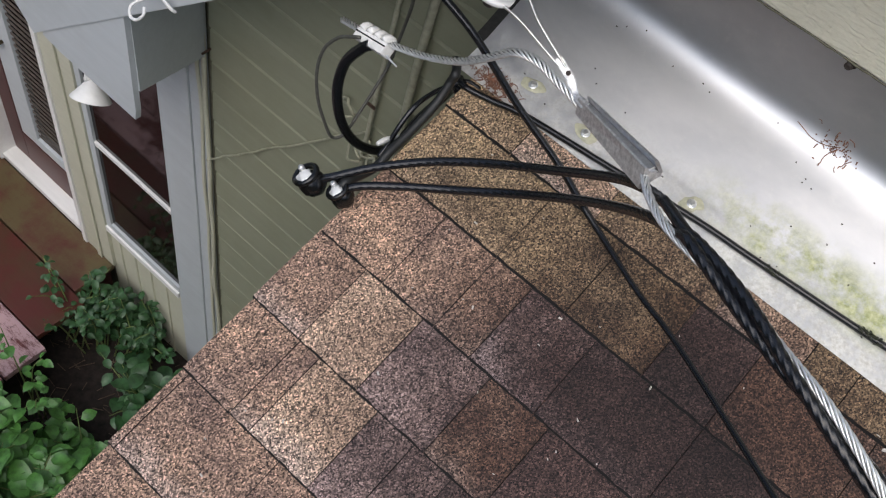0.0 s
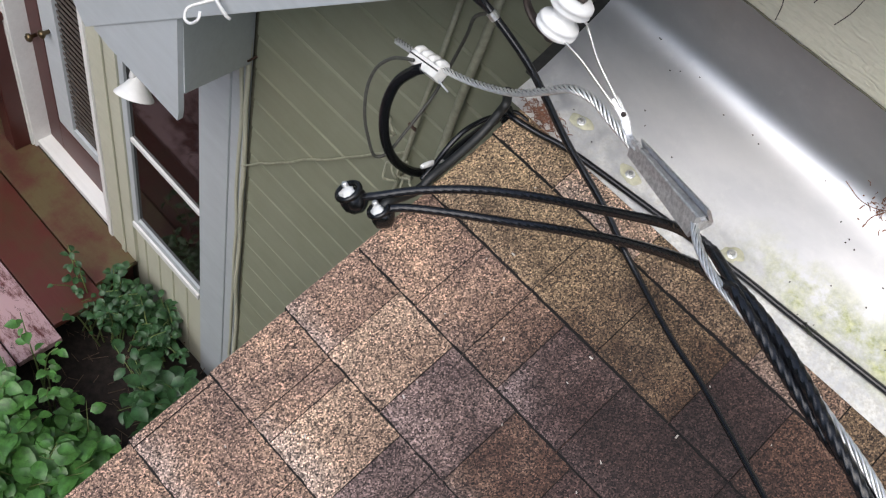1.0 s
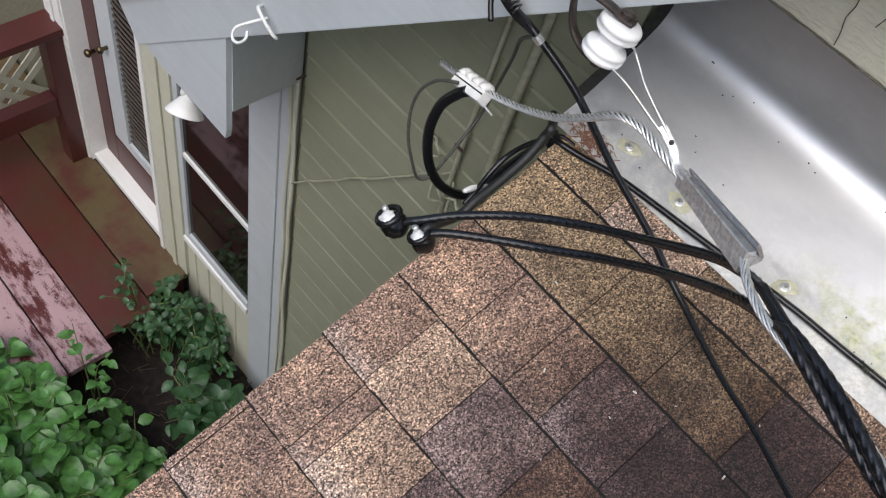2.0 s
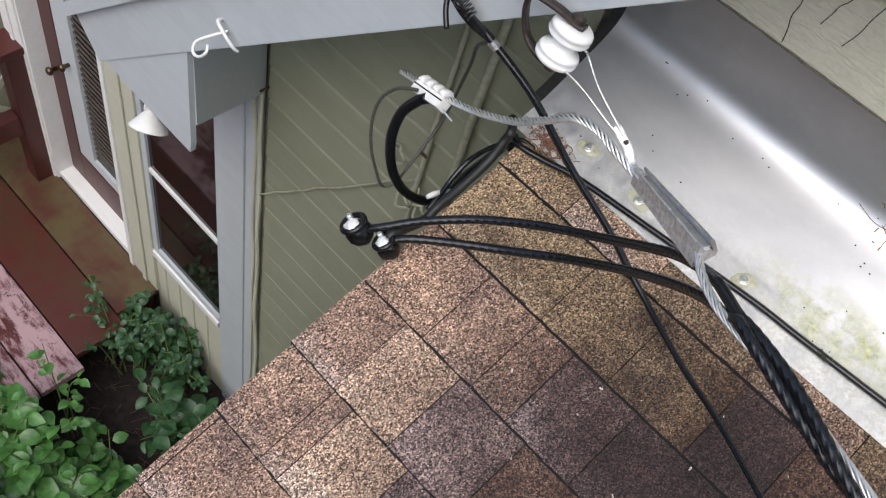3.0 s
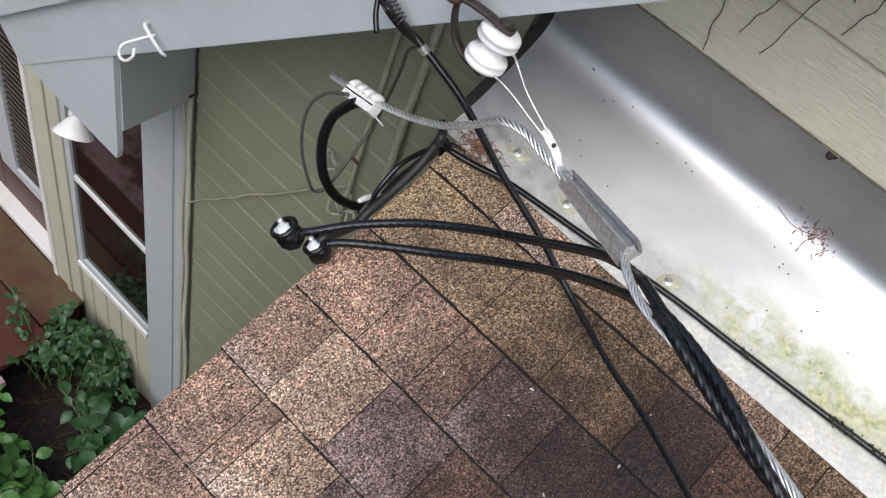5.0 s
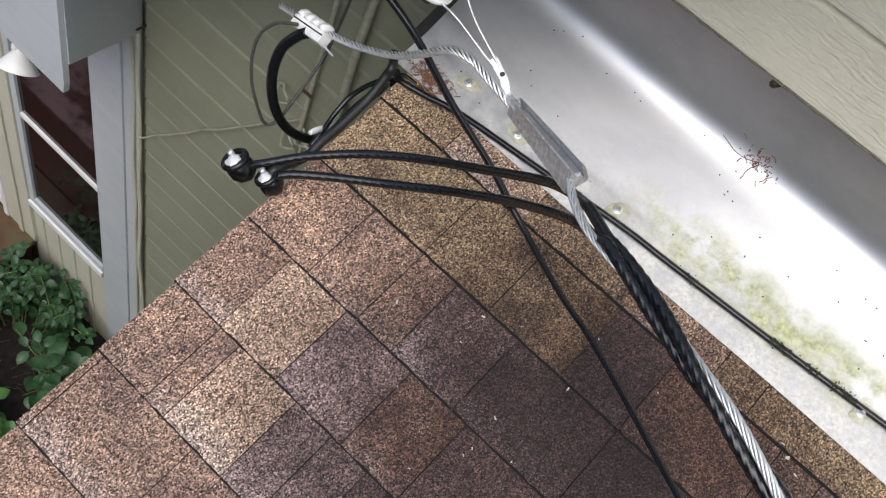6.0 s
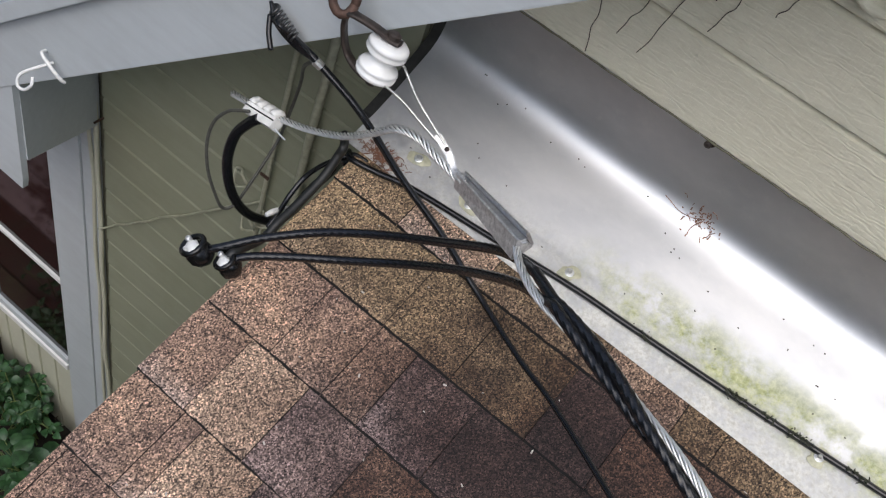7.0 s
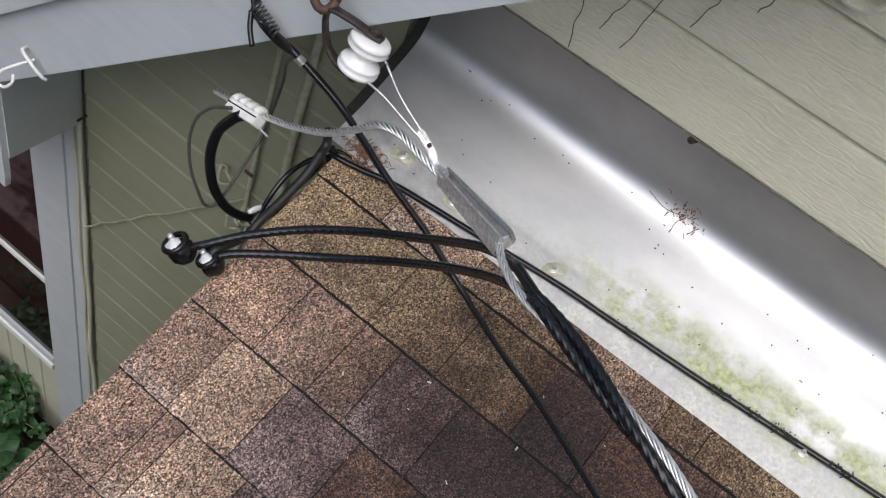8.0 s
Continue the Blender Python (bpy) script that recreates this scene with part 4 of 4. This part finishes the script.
litter("litter", "red-brown dry needles caught at the flashing corner", 230, (0.034, 0.652), (0.020, 0.009), 0.013)


def on_flashing(x, s, lift=0.0015):
    """A point of the flashing, s metres up its section from the middle of the bend."""
    at = min(range(len(profile)), key=lambda i: abs(profile[i][1] - 0.052))
    step = 1 if s > 0 else -1
    while s * step > 0 and 0 < at + step < len(profile) - 1:
        s -= step * math.dist(profile[at], profile[at + step])
        at += step
    (y0, z0), (y1, z1) = profile[at - 1], profile[at + 1]
    ny, nz = Vector((z0 - z1, y1 - y0)).normalized()
    return Vector((x, profile[at][0] + ny * lift, profile[at][1] + nz * lift))


bm, rnd = bmesh.new(), random.Random(90)
for i in range(60):
    x, u = 0.506 + rnd.gauss(0, 0.019), 0.012 + rnd.gauss(0, 0.012)
    a, l = rnd.uniform(0, math.tau), rnd.choice([0.0015, 0.002, 0.003, 0.008, 0.014])
    ends = [on_flashing(x + l * k * math.cos(a + 0.6 * k), u + l * k * math.sin(a + 0.6 * k), rnd.uniform(0.001, 0.003)) for k in (0, 0.5, 1)]
    tube(bm, smooth_path(ends, 3), rnd.uniform(0.0004, 0.0007) if l > 0.004 else 0.0010, 5)
tagged(part("litter", bm, needle), "scattered red-brown seeds and threads on the flashing", "litter", kind="stuff")
cable("thread", [on_flashing(0.436 + 0.072 * v, 0.014 - 0.018 * math.sin(2.4 * v) + 0.016 * v, 0.002) for v in np.linspace(0, 1, 6)], 0.0006, needle, "long dry brown thread on the flashing", "litter")
bm = bmesh.new()
rnd = random.Random(77)
for i in range(46):
    p = on_flashing(rnd.uniform(0.05, 1.0), rnd.uniform(-0.19, 0.01), 0.0006)
    box(bm, (-0.0012, -0.0008, 0), (0.0012, 0.0008, 0.0012), Matrix.Translation(p) @ pose(0, 0, 0, 15, 0, rnd.uniform(0, 180)))
tagged(part("specks", bm, SOIL), "dark specks of dirt scattered over the flashing", "dirt", kind="stuff")

bm = bmesh.new()
for i in range(70):
    x, d = rnd.uniform(0.08, 1.0), rnd.uniform(-0.1, 0.60)
    size = rnd.choice([0.0008, 0.001, 0.0016])
    box(bm, (-size * 1.8, -size * 0.7, 0), (size * 1.8, size * 0.7, size), Matrix.Translation(on_roof(x, d, 0.0062)) @ pose(0, 0, 0, 17, 0, rnd.uniform(0, 180)))
tagged(part("chaff", bm, plain("pale_chaff", (0.55, 0.52, 0.47), 0.8, 0, 90, 0.3)), "tiny pale flecks of chaff scattered over the shingles", "litter", kind="stuff")

twig = plain("dry_vine", (0.045, 0.035, 0.03), 0.8, 0, 90, 0.4)
creeper = thing("dry_creeper", (0.3, WALL - 0.016, 0.3), "hair-thin dry dark creeper stems clinging to the siding", "creeper")
for a, b in (((0.198, 0.34), (0.216, 0.215)), ((0.275, 0.38), (0.247, 0.272)), ((0.325, 0.42), (0.287, 0.264)), ((0.392, 0.46), (0.361, 0.355)), ((0.445, 0.48), (0.428, 0.425)), ((0.36, 0.44), (0.35, 0.40))):
    part("creeper_stem", tube(bmesh.new(), smooth_path(wobble((a[0], WALL - 0.016, a[1]), (b[0], WALL - 0.019, b[1]), 6, 0.0035, int(a[0] * 999)), 5), 0.0008, 5), twig, creeper)
vent = thing("vent_collar", (0.53, WALL - 0.02, 0.50), "round painted pipe collar fixed on the siding", "vent")
part("collar", lathe(bmesh.new(), [(0.030, 0), (0.036, 0.004), (0.036, 0.03), (0.032, 0.034), (0.026, 0.03), (0.026, 0.0)], pose(0.520, WALL - 0.008, 0.538, 90), 32), SIDING_TOP, vent, smooth=True)

# ---- plants ----
def leaf_into(bm, base, direction, up, length, width):
    direction = direction.normalized()
    across = direction.cross(up).normalized()
    up = across.cross(direction)
    spine = [base + direction * length * s + up * length * (0.10 * math.sin(s * 3.0) - 0.18 * s * s) for s in (0, 0.25, 0.55, 0.82, 1.0)]
    half = (0.0, 0.42, 0.5, 0.3, 0.0)
    mids = [bm.verts.new(p) for p in spine]
    left = [bm.verts.new(p + across * width * h + up * width * 0.16 * (h > 0)) for p, h in zip(spine[1:4], half[1:4])]
    right = [bm.verts.new(p - across * width * h + up * width * 0.16 * (h > 0)) for p, h in zip(spine[1:4], half[1:4])]
    for side, flip in ((left, False), (right, True)):
        for q in ((mids[0], mids[1], side[0]), (mids[1], mids[2], side[1], side[0]), (mids[2], mids[3], side[2], side[1]), (mids[3], mids[4], side[2])):
            bm.faces.new(q[::-1] if flip else q).smooth = True


def shrub(label, root, reach, height, stems, leaf, mat, seed, per_stem=14, name="shrub"):
    rnd = random.Random(seed)
    plant = thing(name, root, label, "plant", "plants by the deck")
    leaves, wood = bmesh.new(), bmesh.new()
    for i in range(stems):
        a = rnd.uniform(0, math.tau)
        end = Vector(root) + Vector((math.cos(a) * reach[0] * rnd.uniform(0.2, 1), math.sin(a) * reach[1] * rnd.uniform(0.2, 1), height * rnd.uniform(0.55, 1)))
        start = Vector(root) + Vector((rnd.gauss(0, 0.06), rnd.gauss(0, 0.06), 0))
        mid = start.lerp(end, 0.55) + Vector((0, 0, height * 0.18))
        line = smooth_path([start, mid, end], 6)
        tube(wood, line, lambda s: 0.0045 - 0.003 * s, 5)
        for k in range(per_stem):
            s = 0.25 + 0.75 * (k + rnd.random()) / per_stem
            at = line[min(len(line) - 1, int(s * (len(line) - 1)))]
            b = rnd.uniform(0, math.tau)
            out = Vector((math.cos(b), math.sin(b), rnd.uniform(-0.25, 0.45)))
            size = leaf * rnd.uniform(0.55, 1.15)
            leaf_into(leaves, at + out * 0.012, out, Vector((rnd.gauss(0, 0.35), rnd.gauss(0, 0.35), 1)).normalized(), size, size * rnd.uniform(0.62, 0.8))
    tagged(part("stem_growth", wood, STEM, plant), kind="stuff")
    tagged(part("foliage", leaves, mat, plant, smooth=True), kind="stuff")
    return plant


G = GROUND
shrub("low bush with broad bright green leaves", (-1.28, -0.98, G), (0.46, 0.34), 0.60, 34, 0.10, LEAF, 1, 11)
shrub("low bush with broad bright green leaves", (-1.0, -0.88, G), (0.32, 0.26), 0.46, 24, 0.095, LEAF, 2, 10)
shrub("low bush with broad bright green leaves", (-1.66, -1.0, G), (0.36, 0.26), 0.50, 22, 0.095, LEAF, 5, 10)
shrub("low bush with broad bright green leaves", (-1.06, -0.62, G), (0.28, 0.20), 0.30, 14, 0.085, LEAF, 12, 8)
shrub("tall loose sprig with small bright green leaves", (-1.36, -0.62, G), (0.20, 0.16), 0.80, 5, 0.055, LEAF, 7, 8, "sprig")
shrub("dark green bush with rounded leaves at the wall foot", (-1.00, -0.28, G), (0.36, 0.22), 0.34, 20, 0.085, LEAF_DARK, 3, 9)
shrub("small-leaved dark green vine trailing over the deck edge", (-1.52, -0.16, G), (0.22, 0.16), 0.50, 18, 0.045, LEAF_DARK, 4, 12, "vine")
shrub("small-leaved dark green vine against the wall", (-1.36, -0.10, G), (0.24, 0.10), 0.42, 22, 0.045, LEAF_DARK, 6, 14, "vine")
shrub("small sprig of green leaves climbing over the deck boards", (-1.60, -0.26, G), (0.26, 0.16), 0.62, 7, 0.042, LEAF_DARK, 9, 9, "sprig")
bm = bmesh.new()
rnd = random.Random(31)
for i in range(420):
    p = Vector((rnd.uniform(-2.0, -0.7), rnd.uniform(-1.2, 0.0), G + rnd.uniform(0.0, 0.05)))
    a = rnd.uniform(0, math.tau)
    tube(bm, [p, p + Vector((math.cos(a), math.sin(a), rnd.uniform(-0.2, 0.3))) * rnd.uniform(0.02, 0.09)], 0.002, 4)
tagged(part("twigs", bm, plain("dead_twig", (0.10, 0.065, 0.045), 0.9, 0, 40, 0.5)), "dead twigs and leaf litter lying on the soil", "litter", kind="stuff")

# ---- shingle tabs ----
FIXED = {-1: [0.013, 0.20], 0: [0.099, 0.138, 0.255], 1: [0.095, 0.211, 0.342, 0.45], 2: [0.128, 0.230, 0.300, 0.421], 3: [0.229, 0.36, 0.50], 4: [0.133, 0.30, 0.52, 0.66]}
TONES = {-2: [BROWN_TAB, BROWN_TAB], -1: [BROWN_TAB, BROWN_TAB, BROWN_TAB, TAN_TAB], 0: [BROWN_TAB, BROWN_TAB, TAN_TAB, PURPLE_TAB, PURPLE_TAB], 1: [BROWN_TAB, TAN_TAB, PURPLE_TAB, BROWN_TAB, PURPLE_TAB], 2: [BROWN_TAB, BROWN_TAB, BROWN_TAB, PURPLE_TAB, DARK_TAB], 3: [MOSSY_TAB, MOSSY_TAB, MOSSY_TAB, DARK_TAB], 4: [MOSSY_TAB, TAN_TAB, MOSSY_TAB, TAN_TAB]}
rnd = random.Random(12)
for k in range(-7, 5):
    cuts = list(FIXED.get(k, []))
    while not cuts or cuts[-1] < 2.3:
        cuts.append((cuts[-1] if cuts else 0) + rnd.choice([0.07, 0.11, 0.15, 0.19, 0.24]))
    left = 0.0
    for n, right in enumerate([min(c, 2.58) for c in cuts]):
        tones = TONES.get(k, [])
        mat = tones[n] if n < len(tones) else rnd.choice([BROWN_TAB, PURPLE_TAB, DARK_TAB, BROWN_TAB] if k < 4 else [TAN_TAB, MOSSY_TAB, MOSSY_TAB])
        thick = 0.0056 + rnd.uniform(0, 0.0024)
        d0, d1 = k * COURSE, (k + 1) * COURSE + 0.03
        bm = bmesh.new()
        n_seg = max(2, int((right - left) / 0.011))
        a, b = left + (0.0 if n else rnd.uniform(-0.003, 0.002)), right - 0.0015
        rows = []
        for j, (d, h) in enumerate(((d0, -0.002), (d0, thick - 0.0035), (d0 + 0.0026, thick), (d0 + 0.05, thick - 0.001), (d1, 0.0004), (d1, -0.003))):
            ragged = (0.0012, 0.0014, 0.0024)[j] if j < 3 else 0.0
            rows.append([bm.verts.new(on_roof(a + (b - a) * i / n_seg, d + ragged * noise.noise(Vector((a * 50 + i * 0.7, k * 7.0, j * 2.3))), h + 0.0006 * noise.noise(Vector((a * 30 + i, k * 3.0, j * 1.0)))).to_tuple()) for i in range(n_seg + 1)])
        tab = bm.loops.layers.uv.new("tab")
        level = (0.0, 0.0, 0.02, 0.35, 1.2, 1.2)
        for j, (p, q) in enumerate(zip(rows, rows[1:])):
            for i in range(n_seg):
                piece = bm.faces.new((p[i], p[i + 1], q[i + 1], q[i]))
                # the front lip is black too, painting the shadow line along each course
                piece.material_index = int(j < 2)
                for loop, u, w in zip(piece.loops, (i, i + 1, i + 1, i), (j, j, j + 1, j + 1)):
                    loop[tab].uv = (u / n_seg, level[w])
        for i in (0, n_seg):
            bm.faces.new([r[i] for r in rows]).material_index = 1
        part("shingle", bm, mat, roof).data.materials.append(ASPHALT_AND_SHADE)
        left = right
